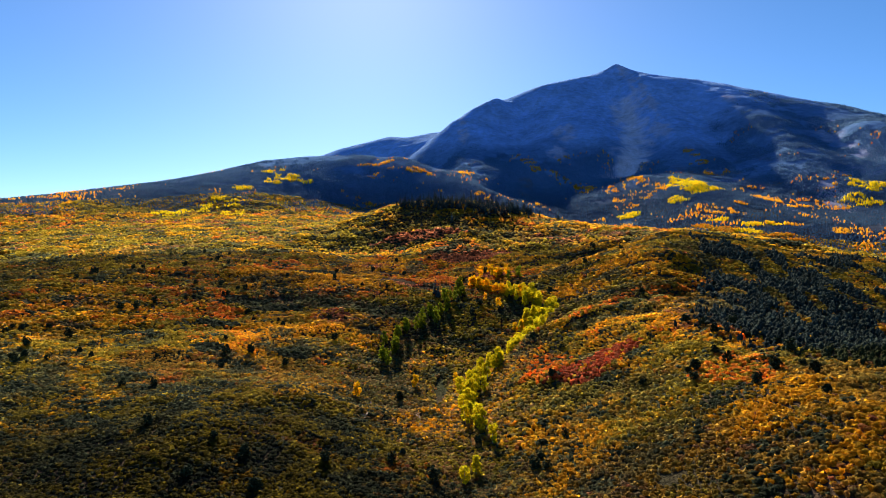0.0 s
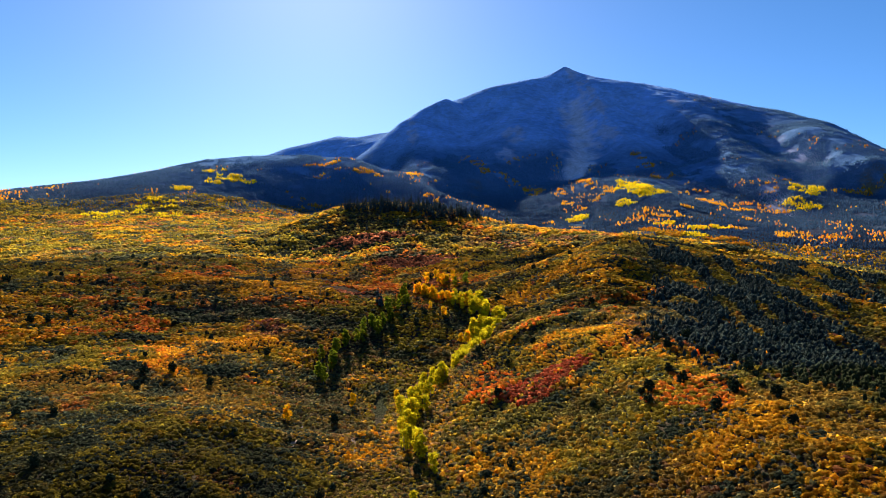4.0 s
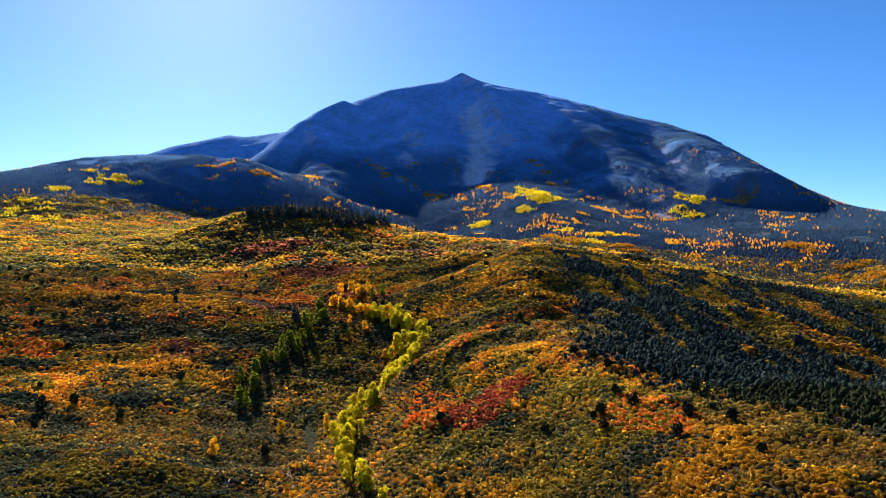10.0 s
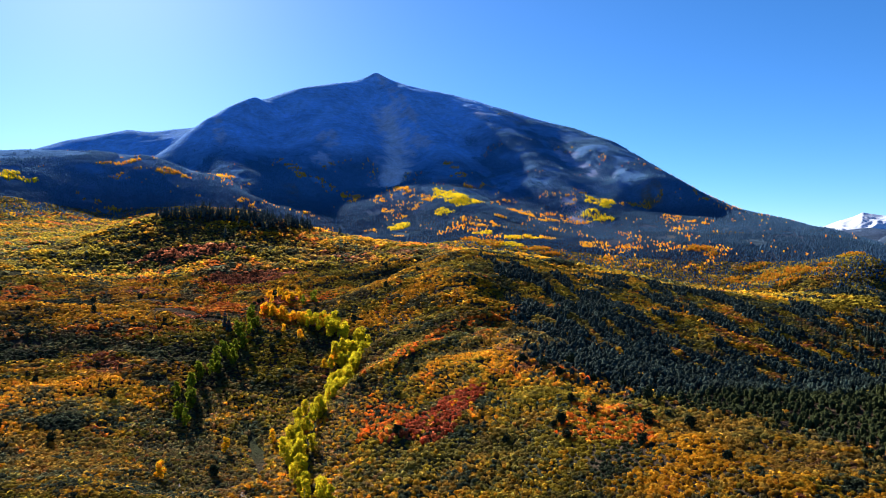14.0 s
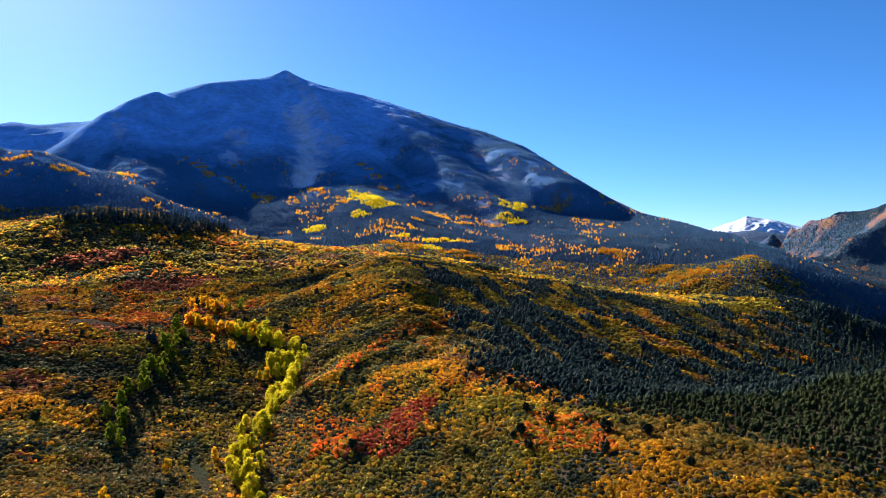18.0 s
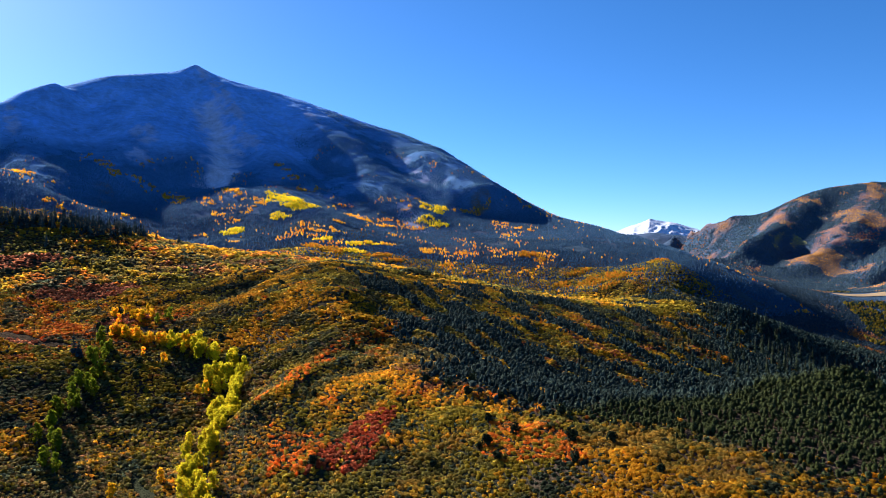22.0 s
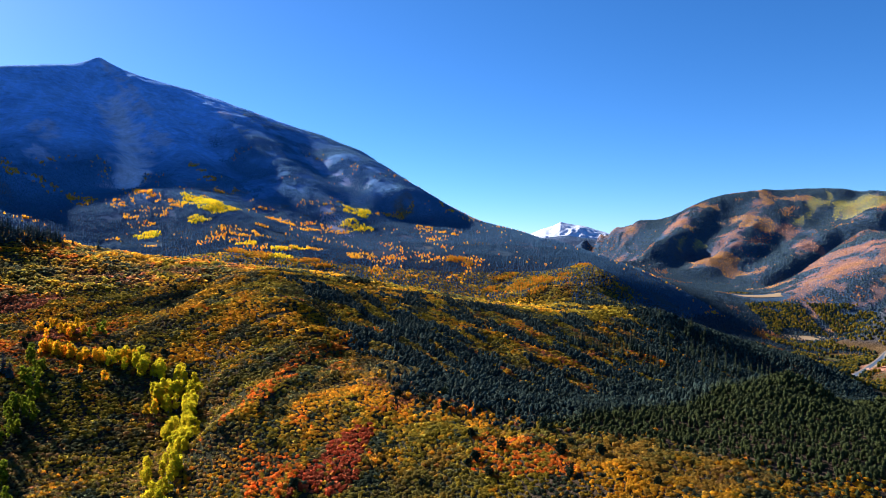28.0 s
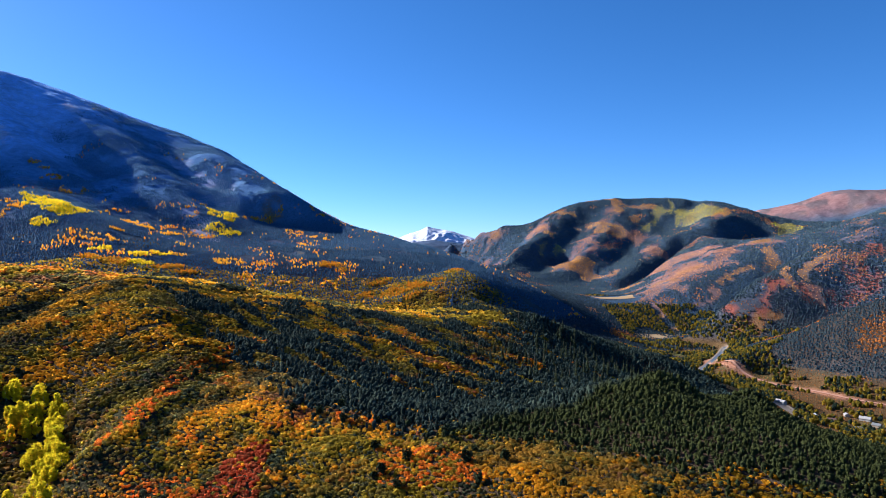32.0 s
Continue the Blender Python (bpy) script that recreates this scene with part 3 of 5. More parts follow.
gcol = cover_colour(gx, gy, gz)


def set_colour(me, name, cols):
    at = me.color_attributes.new(name, "FLOAT_COLOR", "POINT")
    at.data.foreach_set("color", np.concatenate([cols, np.ones((len(cols), 1))], 1).astype(np.float32).ravel())


def mesh_from(name, verts, faces, material, smooth=True):
    """A mesh from numpy arrays; faces all with the same number of corners."""
    me = bpy.data.meshes.new(name)
    n, k = faces.shape
    me.vertices.add(len(verts))
    me.vertices.foreach_set("co", np.asarray(verts, np.float32).ravel())
    me.loops.add(n * k)
    me.loops.foreach_set("vertex_index", faces.astype(np.int32).ravel())
    me.polygons.add(n)
    me.polygons.foreach_set("loop_start", np.arange(0, n * k, k, dtype=np.int32))
    me.polygons.foreach_set("use_smooth", np.full(n, smooth))
    me.update(calc_edges=True)
    me.materials.append(material)
    return me


nr, na = len(RAD), len(AZ)
ii, jj = np.meshgrid(np.arange(nr - 1), np.arange(na), indexing="ij")
quads = np.stack([ii * na + jj, ii * na + (jj + 1) % na, (ii + 1) * na + (jj + 1) % na, (ii + 1) * na + jj], -1).reshape(-1, 4)[:, ::-1]
gverts = np.concatenate([np.stack([gx, gy, gz], -1), [[CX, CY, float(height([CX], [CY])[0])]]])
gme = mesh_from("ground", gverts, quads, EARTH)
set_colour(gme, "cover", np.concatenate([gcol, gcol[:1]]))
ground = tagged(new("ground", gme), "brown earth and dry grass slopes rising to mountain rock tinted haze blue", "ground", kind="structure")

# ---- plants ----
def lobe(rng, sides=5, rise=1.0):
    """A low rounded clump of leaves, open below."""
    ring = lambda r, z, turn: [(r * (0.78 + 0.44 * rng.random()) * math.cos(turn + 6.283 * k / sides), r * (0.78 + 0.44 * rng.random()) * math.sin(turn + 6.283 * k / sides),
                               z * (0.85 + 0.3 * rng.random())) for k in range(sides)]
    v = ring(0.42, -0.25, 0) + ring(0.55, 0.38 * rise, 0.3) + [(0.12 * rng.normal(), 0.12 * rng.normal(), 0.85 * rise)]
    f = []
    for k in range(sides):
        a, b = k, (k + 1) % sides
        f += [(a, b, sides + b), (a, sides + b, sides + a), (sides + a, sides + b, 2 * sides)]
    return np.array(v), np.array(f)


def tuft(rng, blades=11, rise=1.0, leaf=0.45):
    """A clump of leafy sprays about a dark heart, each spray tilted its own way, with gaps between."""
    a0 = rng.random() * 6.283
    v = [(0.34 * math.cos(a0 + k * 2.094), 0.34 * math.sin(a0 + k * 2.094), -0.1) for k in range(3)] + [(0.1 * rng.normal(), 0.1 * rng.normal(), 0.62 * rise)]
    f = [(0, 1, 3), (1, 2, 3), (2, 0, 3)]
    for k in range(blades):
        u = 0.1 + 0.9 * (k + rng.random()) / blades
        a = 2.4 * k + rng.normal() * 0.5
        out = 0.46 * math.sqrt(max(0.0, 1 - (u * 0.95) ** 2)) * (0.7 + 0.5 * rng.random())
        c = Vector((out * math.cos(a), out * math.sin(a), 0.8 * rise * u))
        n = Vector((math.cos(a) * (1 - 0.6 * u), math.sin(a) * (1 - 0.6 * u), 0.3 + 0.6 * u)) + Vector(rng.normal(0, 0.5, 3))
        turn = n.to_track_quat("Z", "Y").to_matrix()
        w, spin = leaf * (0.6 + 0.8 * rng.random()), rng.random() * 6.283
        b = len(v)
        for q in range(3):
            r = w * (0.5 + 0.35 * rng.random())
            v.append(tuple(c + turn @ Vector((r * math.cos(spin + q * 2.094), r * math.sin(spin + q * 2.094), 0))))
        f.append((b, b + 1, b + 2))
    return np.array(v), np.array(f)


def bush(rng, sides=6, sprays=9, rise=1.0, leaf=0.36):
    """A round-topped bush: an uneven dome of leaves with sprays standing out of it."""
    v, f = lobe(rng, sides, rise)
    v, f = [tuple(p * 0.92) for p in v], [tuple(p) for p in f]
    for k in range(sprays):
        u = 0.2 + 0.75 * (k + rng.random()) / sprays
        a = 2.4 * k + rng.normal() * 0.5
        n = Vector((math.cos(a) * math.sqrt(1 - 0.8 * u * u), math.sin(a) * math.sqrt(1 - 0.8 * u * u), 0.25 + u))
        c = Vector((0.54 * n.x, 0.54 * n.y, 0.78 * rise * u))
        n = n + Vector(rng.normal(0, 0.4, 3))
        turn = n.to_track_quat("Z", "Y").to_matrix()
        w, spin = leaf * (0.6 + 0.8 * rng.random()), rng.random() * 6.283
        b = len(v)
        for q in range(3):
            r = w * (0.5 + 0.35 * rng.random())
            v.append(tuple(c + turn @ Vector((r * math.cos(spin + q * 2.094), r * math.sin(spin + q * 2.094), 0))))
        f.append((b, b + 1, b + 2))
    return np.array(v), np.array(f)


def scatter_mesh(name, kinds, pick, pos, size, tall, cols, material, rng, smooth=True):
    """One mesh of many small plants: kinds are templates, each plant turned and scaled."""
    vs, fs, cs, base = [], [], [], 0
    for k, (v, f) in enumerate(kinds):
        sel = np.where(pick == k)[0]
        if not len(sel):
            continue
        a = rng.random(len(sel)) * 6.283
        c, s = np.cos(a)[:, None], np.sin(a)[:, None]
        x, y, z = v[None, :, 0], v[None, :, 1], v[None, :, 2]
        sx = size[sel][:, None]
        px = pos[sel, 0][:, None] + sx * (c * x - s * y)
        py = pos[sel, 1][:, None] + sx * (s * x + c * y)
        pz = pos[sel, 2][:, None] + tall[sel][:, None] * z
        vs.append(np.stack([px, py, pz], -1).reshape(-1, 3))
        fs.append((f[None] + (np.arange(len(sel)) * len(v))[:, None, None]).reshape(-1, 3) + base)
        leaf_tone = 0.7 + 0.6 * rng.random(len(v))
        cs.append((cols[sel][:, None, :] * leaf_tone[None, :, None]).reshape(-1, 3))
        base += len(sel) * len(v)
    me = mesh_from(name, np.concatenate(vs), np.concatenate(fs), material, smooth)
    set_colour(me, "leaf", np.concatenate(cs))
    return new(name, me)


EYES = [(p[1], p[2], p[4]) for p in PATH[::6]] + [(PATH[-1][1], PATH[-1][2], PATH[-1][4])]


def in_reach(x, y, margin=38):
    """Whether a place is on the side of the land that the flight looks over."""
    seen = np.zeros(len(x), bool)
    for ex, ey, h in EYES:
        off = (np.degrees(np.arctan2(x - ex, y - ey)) - h + 180) % 360 - 180
        seen |= np.abs(off) < margin
    return seen


def jittered(x0, x1, y0, y1, gap, rng):
    xs, ys = np.meshgrid(np.arange(x0, x1, gap), np.arange(y0, y1, gap))
    x, y = xs.ravel().astype(float), ys.ravel().astype(float)
    return x + gap * (rng.random(len(x)) - 0.5) * 0.95, y + gap * (rng.random(len(x)) - 0.5) * 0.95


GOLD, OLIVE, ORANGE, RUST = np.array([0.54, 0.285, 0.010]), np.array([0.25, 0.19, 0.018]), np.array([0.56, 0.17, 0.016]), np.array([0.28, 0.10, 0.045])
# GREEN has extra blue that imitates hazy shadow
RED, GREEN, SAGE = np.array([0.33, 0.062, 0.02]), np.array([0.050, 0.062, 0.036]), np.array([0.19, 0.12, 0.025])
RED_PATCH = [(130, 444), (113, 452), (90, 445), (70, 432), (92, 406), (112, 415)]
ORANGE_PATCHES = [[(61, 492), (86, 464), (92, 430), (80, 424), (56, 452)], [(139, 366), (163, 366), (165, 321), (140, 296), (122, 326)],
                  [(70, 520), (115, 532), (168, 556), (221, 582), (317, 648), (308, 662), (215, 600), (160, 574), (110, 550), (70, 535)]]
DARK_PATCHES = [(-165, 674, 30, 16), (-203, 697, 26, 14), (-152, 831, 34, 18), (-197, 610, 24, 14), (-113, 530, 18, 12), (-179, 524, 20, 12), (351, 843, 40, 14),
                (448, 870, 60, 16), (340, 885, 40, 12), (186, 891, 50, 9), (-60, 600, 14, 10), (-250, 560, 20, 12)]
RUST_PATCHES = [(36, 954, 60, 26), (-40, 1080, 80, 26), (62, 839, 40, 16), (-32, 772, 26, 14)]


def oak_colour(x, y, rng):
    """Autumn colours of the oak brush: broad drifts, and each clump a little its own; some shade is painted in."""
    n = len(x)
    a, b, c = fbm(x, y, 70, 4, 101), fbm(x, y, 160, 3, 111), fbm(x, y, 22, 3, 121)
    j = rng.normal(0, 1, n)
    left = 1 - step(-60, 120, x - 0.05 * y)
    upper = step(500, 900, np.hypot(x, y))
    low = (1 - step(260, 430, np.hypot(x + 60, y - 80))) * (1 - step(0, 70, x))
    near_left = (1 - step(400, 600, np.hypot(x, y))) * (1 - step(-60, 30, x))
    spur = step(50, 90, x) * (1 - step(430, 560, np.hypot(x, y)))
    g = 0.03 + 0.22 * spur - 0.2 * upper * left - 0.2 * near_left - 0.25 * low + 0.9 * a + 0.5 * b + 0.7 * c + 0.22 * j
    col = mix3(np.tile(OLIVE, (n, 1)), GOLD, step(-0.2, 0.4, g))
    col = mix3(col, ORANGE, step(0.38, 0.85, 0.8 * b - 0.4 * a + 0.7 * c + 0.08 * upper - 0.25 * near_left + 0.22 * rng.normal(0, 1, n)))
    col = mix3(col, RUST, step(0.40, 0.85, 0.8 * fbm(x, y, 90, 4, 131) + 0.6 * c + 0.08 * upper * left - 0.2 * near_left + 0.2 * rng.normal(0, 1, n)))
    col = mix3(col, SAGE, step(0.5, 0.9, fbm(x, y, 45, 3, 141) + 0.2 * j))
    col = mix3(col, GREEN, step(0.34, 0.58, fbm(x, y, 20, 3, 151) + 0.2 * near_left + 0.15 * low + 0.25 * rng.normal(0, 1, n)))
    # hollows get dark green shrubs and painted shade, fold crests get gold
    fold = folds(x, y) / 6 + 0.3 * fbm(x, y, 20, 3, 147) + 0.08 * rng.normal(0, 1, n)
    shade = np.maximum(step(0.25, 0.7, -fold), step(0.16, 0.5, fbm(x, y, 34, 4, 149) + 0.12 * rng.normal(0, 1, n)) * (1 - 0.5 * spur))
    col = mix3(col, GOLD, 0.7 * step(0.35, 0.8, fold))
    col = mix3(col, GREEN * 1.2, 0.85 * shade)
    bottom = 1 - step(14, 55, np.minimum(near_line(LAND["gully"][:6], x, y), near_line(LAND["side_gully"][:3], x, y)) + 26 * fbm(x, y, 24, 3, 145))
    on = rng.random(n) < 0.55 * bottom
    col[on] = mix3(np.tile(np.array([0.27, 0.15, 0.055]), (n, 1)), (0.17, 0.145, 0.03), rng.random(n))[on]
    # low runnels get dark green plants that also stand in for shade
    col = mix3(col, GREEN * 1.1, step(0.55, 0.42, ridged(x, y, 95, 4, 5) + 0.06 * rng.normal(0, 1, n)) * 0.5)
    wx, wy = x + 13 * fbm(x, y, 22, 4, 155), y + 13 * fbm(x, y, 22, 4, 157)
    for poly in ORANGE_PATCHES:
        on = inside(poly, wx, wy) & (rng.random(n) < 0.55)
        col[on] = mix3(col[on], ORANGE, 0.6 + 0.4 * rng.random(on.sum()))
    on = inside(RED_PATCH, wx, wy) & (rng.random(n) < 0.85)
    col[on] = mix3(np.tile(RED, (on.sum(), 1)), RUST, 0.7 * rng.random(on.sum()))
    for cx, cy, rx, ry in RUST_PATCHES:
        on = blot(cx, cy, rx, ry, x, y) > 0.3 + 0.5 * rng.random(n)
        col[on] = RUST * 1.25
    for cx, cy, rx, ry in DARK_PATCHES:
        on = blot(cx, cy, rx, ry, x, y) > 0.3 + 0.5 * rng.random(n)
        col[on] = GREEN * 0.8
    east_end = step(640, 760, x) * step(500, 600, y)
    col = mix3(col, OLIVE * 0.7, 0.75 * east_end * (rng.random(n) < 0.8))
    # brush close by and low on the left is dimmed, imitating darkened view corners
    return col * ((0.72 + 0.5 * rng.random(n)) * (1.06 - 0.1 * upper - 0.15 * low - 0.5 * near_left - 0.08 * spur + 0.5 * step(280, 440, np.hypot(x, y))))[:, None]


rng = np.random.default_rng(11)
lobes = [bush(rng, 5, 9, 0.85 + 0.3 * rng.random(), 0.33) for _ in range(24)]
middles = [bush(rng, 5, 3, 0.85 + 0.3 * rng.random(), 0.42) for _ in range(14)]
small = [tuft(rng, 6, 1.0, 0.62) for _ in range(10)]


def keep_seen(x, y, top, rng, hidden=0.2):
    """All plants that stand open to the flight, and a thin share of those in dead ground behind the ridges."""
    seen = np.zeros(len(x), bool)
    for p in (PATH[0], PATH[len(PATH) // 3], PATH[2 * len(PATH) // 3], PATH[-1]):
        clear = np.ones(len(x), bool)
        for u in np.linspace(0.25, 0.97, 26):
            clear &= rough_height(p[1] + u * (x - p[1]), p[2] + u * (y - p[2])) < p[3] + u * (top - p[3]) + 4
        seen |= clear
    return seen | (rng.random(len(x)) < hidden)


_hx, _hy = np.arange(-1300, 2400, 20.0), np.arange(-100, 3100, 20.0)
_hz = height(*[g.ravel() for g in np.meshgrid(_hx, _hy, indexing="ij")]).reshape(len(_hx), len(_hy))


def rough_height(x, y):
    return _hz[np.clip(((x + 1300) / 20 + 0.5).astype(int), 0, len(_hx) - 1), np.clip(((y + 100) / 20 + 0.5).astype(int), 0, len(_hy) - 1)]


BARE = [(-51, 792, 30, 21), (-19, 767, 15, 11), (-75, 858, 15, 15), (65, 797, 14, 9), (202, 684, 33, 6), (0, 500, 5, 59)]


def brush(name, gap, r0, r1, size, tall, kinds, label, bare):
    x, y = jittered(-1150, 1250, 100, 1950, gap, rng)
    r = np.hypot(x + 60, y - 80)
    az = np.degrees(np.arctan2(x + 60, y - 80))
    k = (r > r0) & (r <= np.where(az < 8, r1, min(r1, 1480)))
    x, y = x[k], y[k]
    k = in_reach(x, y)
    x, y = x[k], y[k]
    r = np.hypot(x + 60, y - 80)
    wood = in_wood(x, y, rng)
    open_ = fbm(x, y, 28, 4, 161) + 0.5 * fbm(x, y, 120, 3, 171)
    k = (open_ > -bare - 0.3) & ~(wood & (wood_cover(x, y) > 0.02))
    k &= near_line(YELLOW_CREEK, x, y) > 2
    for cx, cy, rx, ry in BARE:
        k &= blot(cx, cy, rx, ry, x, y) < 0.35 + 0.6 * rng.random(len(x))
    k &= ~((r > 1150) & (np.degrees(np.arctan2(x + 60, y - 80)) + 9 * fbm(x, y, 140, 4, 185) + 1.2 * rng.normal(0, 1, len(x)) > 57))
    x, y = x[k], y[k]
    z = height(x, y)
    n = len(x)
    k = (z > -125) & keep_seen(x, y, z + 3, rng, 0.05)
    x, y, z = x[k], y[k], z[k]
    n = len(x)
    thick = np.clip(0.95 + 0.75 * fbm(x, y, 9 + gap, 2, 191) + 0.4 * fbm(x, y, 30, 2, 195), 0.35, 1.9)
    s = size * (0.6 + 0.6 * rng.random(n)) * (0.6 + 0.5 * thick)
    h = tall * (0.7 + 0.5 * rng.random(n)) * (0.35 + 0.65 * thick)
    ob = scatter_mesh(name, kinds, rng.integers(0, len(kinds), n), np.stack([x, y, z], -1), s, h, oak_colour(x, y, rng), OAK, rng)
    print(name, n)
    return tagged(ob, label, "shrubs", kind="stuff")


brush("oak_brush", 2.1, 130, 290, 2.6, 1.9, lobes, "gold and olive autumn oak brush on the nearest slopes", 0.55)
brush("oak_brush", 2.45, 290, 520, 2.95, 2.1, lobes, "dense gold, olive and orange autumn oak brush covering the slopes", 0.55)
brush("oak_brush", 3.5, 520, 900, 4.1, 2.6, middles, "gold and rust autumn oak brush on the middle slopes", 0.55)
brush("oak_brush", 5.2, 900, 1760, 5.8, 3.2, small, "orange and olive autumn oak brush on the upper slopes", 0.4)


x, y = jittered(-250, 130, -110, 270, 6.0, rng)
k = np.hypot(x + 60, y - 80) <= 131
x, y = x[k], y[k]
bx_, by_ = jittered(-560, 440, -420, 580, 10.5, rng)
k = (np.hypot(bx_ + 60, by_ - 80) > 129) & (np.hypot(bx_ + 60, by_ - 80) < 500) & ~in_reach(bx_, by_)
x, y = np.concatenate([x, bx_[k]]), np.concatenate([y, by_[k]])
n = len(x)
s = 3.4 + 2.0 * rng.random(n) + 3.0 * (np.hypot(x + 60, y - 80) > 130)
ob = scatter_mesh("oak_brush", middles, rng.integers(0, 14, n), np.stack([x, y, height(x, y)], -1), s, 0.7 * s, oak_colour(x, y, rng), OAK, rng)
tagged(ob, "olive and gold oak brush on the slopes under the flight", "shrubs", kind="stuff")


def spire(rng, sides=4):
    """A small conifer seen from afar: two tiers of boughs."""
    ring = lambda r, z: [(r * (0.8 + 0.4 * rng.random()) * math.cos(6.283 * k / sides + z), r * (0.8 + 0.4 * rng.random()) * math.sin(6.283 * k / sides + z), z * (0.95 + 0.1 * rng.random())) for k in range(sides)]
    v = ring(0.5, 0.02) + ring(0.33, 0.42) + [(0, 0, 1.0)]
    f = []
    for k in range(sides):
        a, b = k, (k + 1) % sides
        f += [(a, b, sides + b), (a, sides + b, sides + a), (sides + a, sides + b, 2 * sides)]
    return np.array(v), np.array(f)


def cone(rng, sides=4):
    v = [(0.5 * (0.8 + 0.4 * rng.random()) * math.cos(6.283 * k / sides), 0.5 * (0.8 + 0.4 * rng.random()) * math.sin(6.283 * k / sides), 0.0) for k in range(sides)] + [(0, 0, 1)]
    return np.array(v), np.array([(k, (k + 1) % sides, sides) for k in range(sides)])


spires = [spire(rng) for _ in range(6)]
cones = [cone(rng) for _ in range(6)]
rounds = [bush(rng, 5, 5, 1.2, 0.40) for _ in range(12)]

# the dark wood on the shaded side of the spur
x, y = jittered(150, 1000, 80, 880, 3.4, rng)
k = in_wood(x, y, rng)
x, y = x[k], y[k]
k = wood_cover(x, y) > 0
x, y = x[k], y[k]
z = height(x, y)
k = keep_seen(x, y, z + 4, rng, 0.3)
x, y, z = x[k], y[k], z[k]
n = len(x)
h = (1.9 + 3.4 * rng.random(n) ** 1.5) * (1 + 0.25 * fbm(x, y, 30, 2, 207))
dark = mix3(np.tile(np.array([0.018, 0.035, 0.036]), (n, 1)), (0.046, 0.064, 0.050), rng.random(n)) * (0.5 + 0.8 * rng.random(n) ** 2)[:, None]
# trees before the spur crest are coloured warmer green to read as sunlit
dark = mix3(dark, (0.032, 0.038, 0.008), 0.8 * (1 - step(300, 325, y + 0.25 * (x - 350) + 10 * fbm(x, y, 25, 2, 209))))
wood = scatter_mesh("pinyon_wood", rounds, rng.integers(0, 12, n), np.stack([x, y, z + 0.2 * h], -1), (2.1 + 2.4 * rng.random(n) ** 1.6) * (0.72 + 0.28 * step(330, 480, np.hypot(x, y))), h * (0.7 + 0.3 * step(330, 480, np.hypot(x, y))), dark, NEEDLES, rng)
tagged(wood, "dense dark green pinyon and juniper wood on the shaded slope", "woodland", kind="stuff")

# the spruce forest of the far slopes, with aspen groves
GROVES = [(-398, 1765, 28, 15), (-263, 1897, 12, 12), (-241, 1878, 21, 10), (-196, 1846, 41, 16), (-188, 1992, 22, 22), (-216, 2073, 36, 10), (-175, 2102, 37, 24), (-140, 2039, 16, 15), (-71, 2043, 36, 21), (-25, 2032, 36, 22), (67, 2149, 38, 48), (84, 2072, 16, 39), (135, 2090, 16, 12), (-8, 1898, 21, 9), (111, 1896, 24, 18), (142, 1865, 21, 25), (262, 2388, 19, 28), (293, 2278, 26, 37), (314, 2217, 21, 29)]
GROVES += [(361, 2199, 25, 21), (390, 2147, 24, 32), (402, 2297, 15, 18), (446, 2322, 26, 11), (489, 2343, 19, 10), (271, 1878, 24, 26), (488, 1955, 19, 48), (534, 1939, 19, 28), (575, 1964, 23, 78), (560, 1816, 24, 31), (605, 1870, 15, 42), (486, 1835, 21, 32), (633, 1613, 22, 38), (640, 1569, 16, 23), (674, 1564, 19, 33), (718, 1611, 14, 28), (806, 2181, 22, 48), (795, 2079, 36, 18), (810, 1989, 35, 29), (821, 1702, 30, 57), (834, 1833, 39, 20), (995, 1745, 26, 31), (1079, 1810, 24, 24)]
GROVES += [(1164, 1703, 23, 13), (1211, 1708, 30, 10), (1257, 1696, 41, 10), (942, 1616, 27, 31), (856, 1643, 39, 27), (932, 1656, 31, 19), (1402, 1654, 14, 74), (1218, 1573, 22, 31), (1211, 1521, 15, 26), (1228, 1487, 15, 35), (753, 1434, 39, 17), (823, 1359, 38, 24), (833, 1195, 26, 9), (438, 2059, 30, 64), (399, 1712, 22, 21), (503, 1760, 17, 25), (453, 1626, 19, 31)]
LIMES = [(667, 1845, 47, 96), (675, 1758, 52, 30), (599, 1713, 26, 29), (1059, 1703, 36, 48), (1107, 1716, 26, 25), (997, 1634, 28, 21), (1000, 1587, 33, 25), (-437, 1949, 41, 37), (-380, 1936, 22, 23), (-469, 1905, 28, 22), (474, 1694, 31, 25), (624, 1379, 29, 22), (683, 1438, 51, 20), (614, 1502, 28, 19), (-479, 2001, 49, 19), (-533, 1703, 59, 27), (-538, 1652, 57, 18), (-525, 1819, 31, 22), (-572, 1614, 42, 23), (-480, 1573, 40, 31), (-624, 1577, 42, 38)]
MEADOWS = [(1001, 1226, 33, 43), (994, 1186, 25, 16), (933, 1055, 34, 10), (996, 1077, 43, 19), (965, 1015, 41, 30), (1005, 978, 34, 56), (943, 945, 32, 20), (555, 1432, 24, 53), (584, 1392, 41, 42), (660, 1344, 53, 18), (680, 1307, 35, 19), (1117, 960, 37, 25), (989, 968, 35, 23), (955, 985, 34, 14), (921, 1047, 23, 23), (989, 1231, 31, 16), (1045, 952, 16, 23)]
x, y = jittered(-1900, 2300, 780, 3000, 5.4, rng)
k = in_reach(x, y) & (np.hypot(x + 60, y - 80) > 1080)
x, y = x[k], y[k]
r, az = np.hypot(x + 60, y - 80), np.degrees(np.arctan2(x + 60, y - 80))
z = height(x, y)
lim = 310 + 200 * step(820, 1150, x) + 130 * fbm(x, y, 200, 3, 211) + 60 * rng.random(len(x)) ** 3
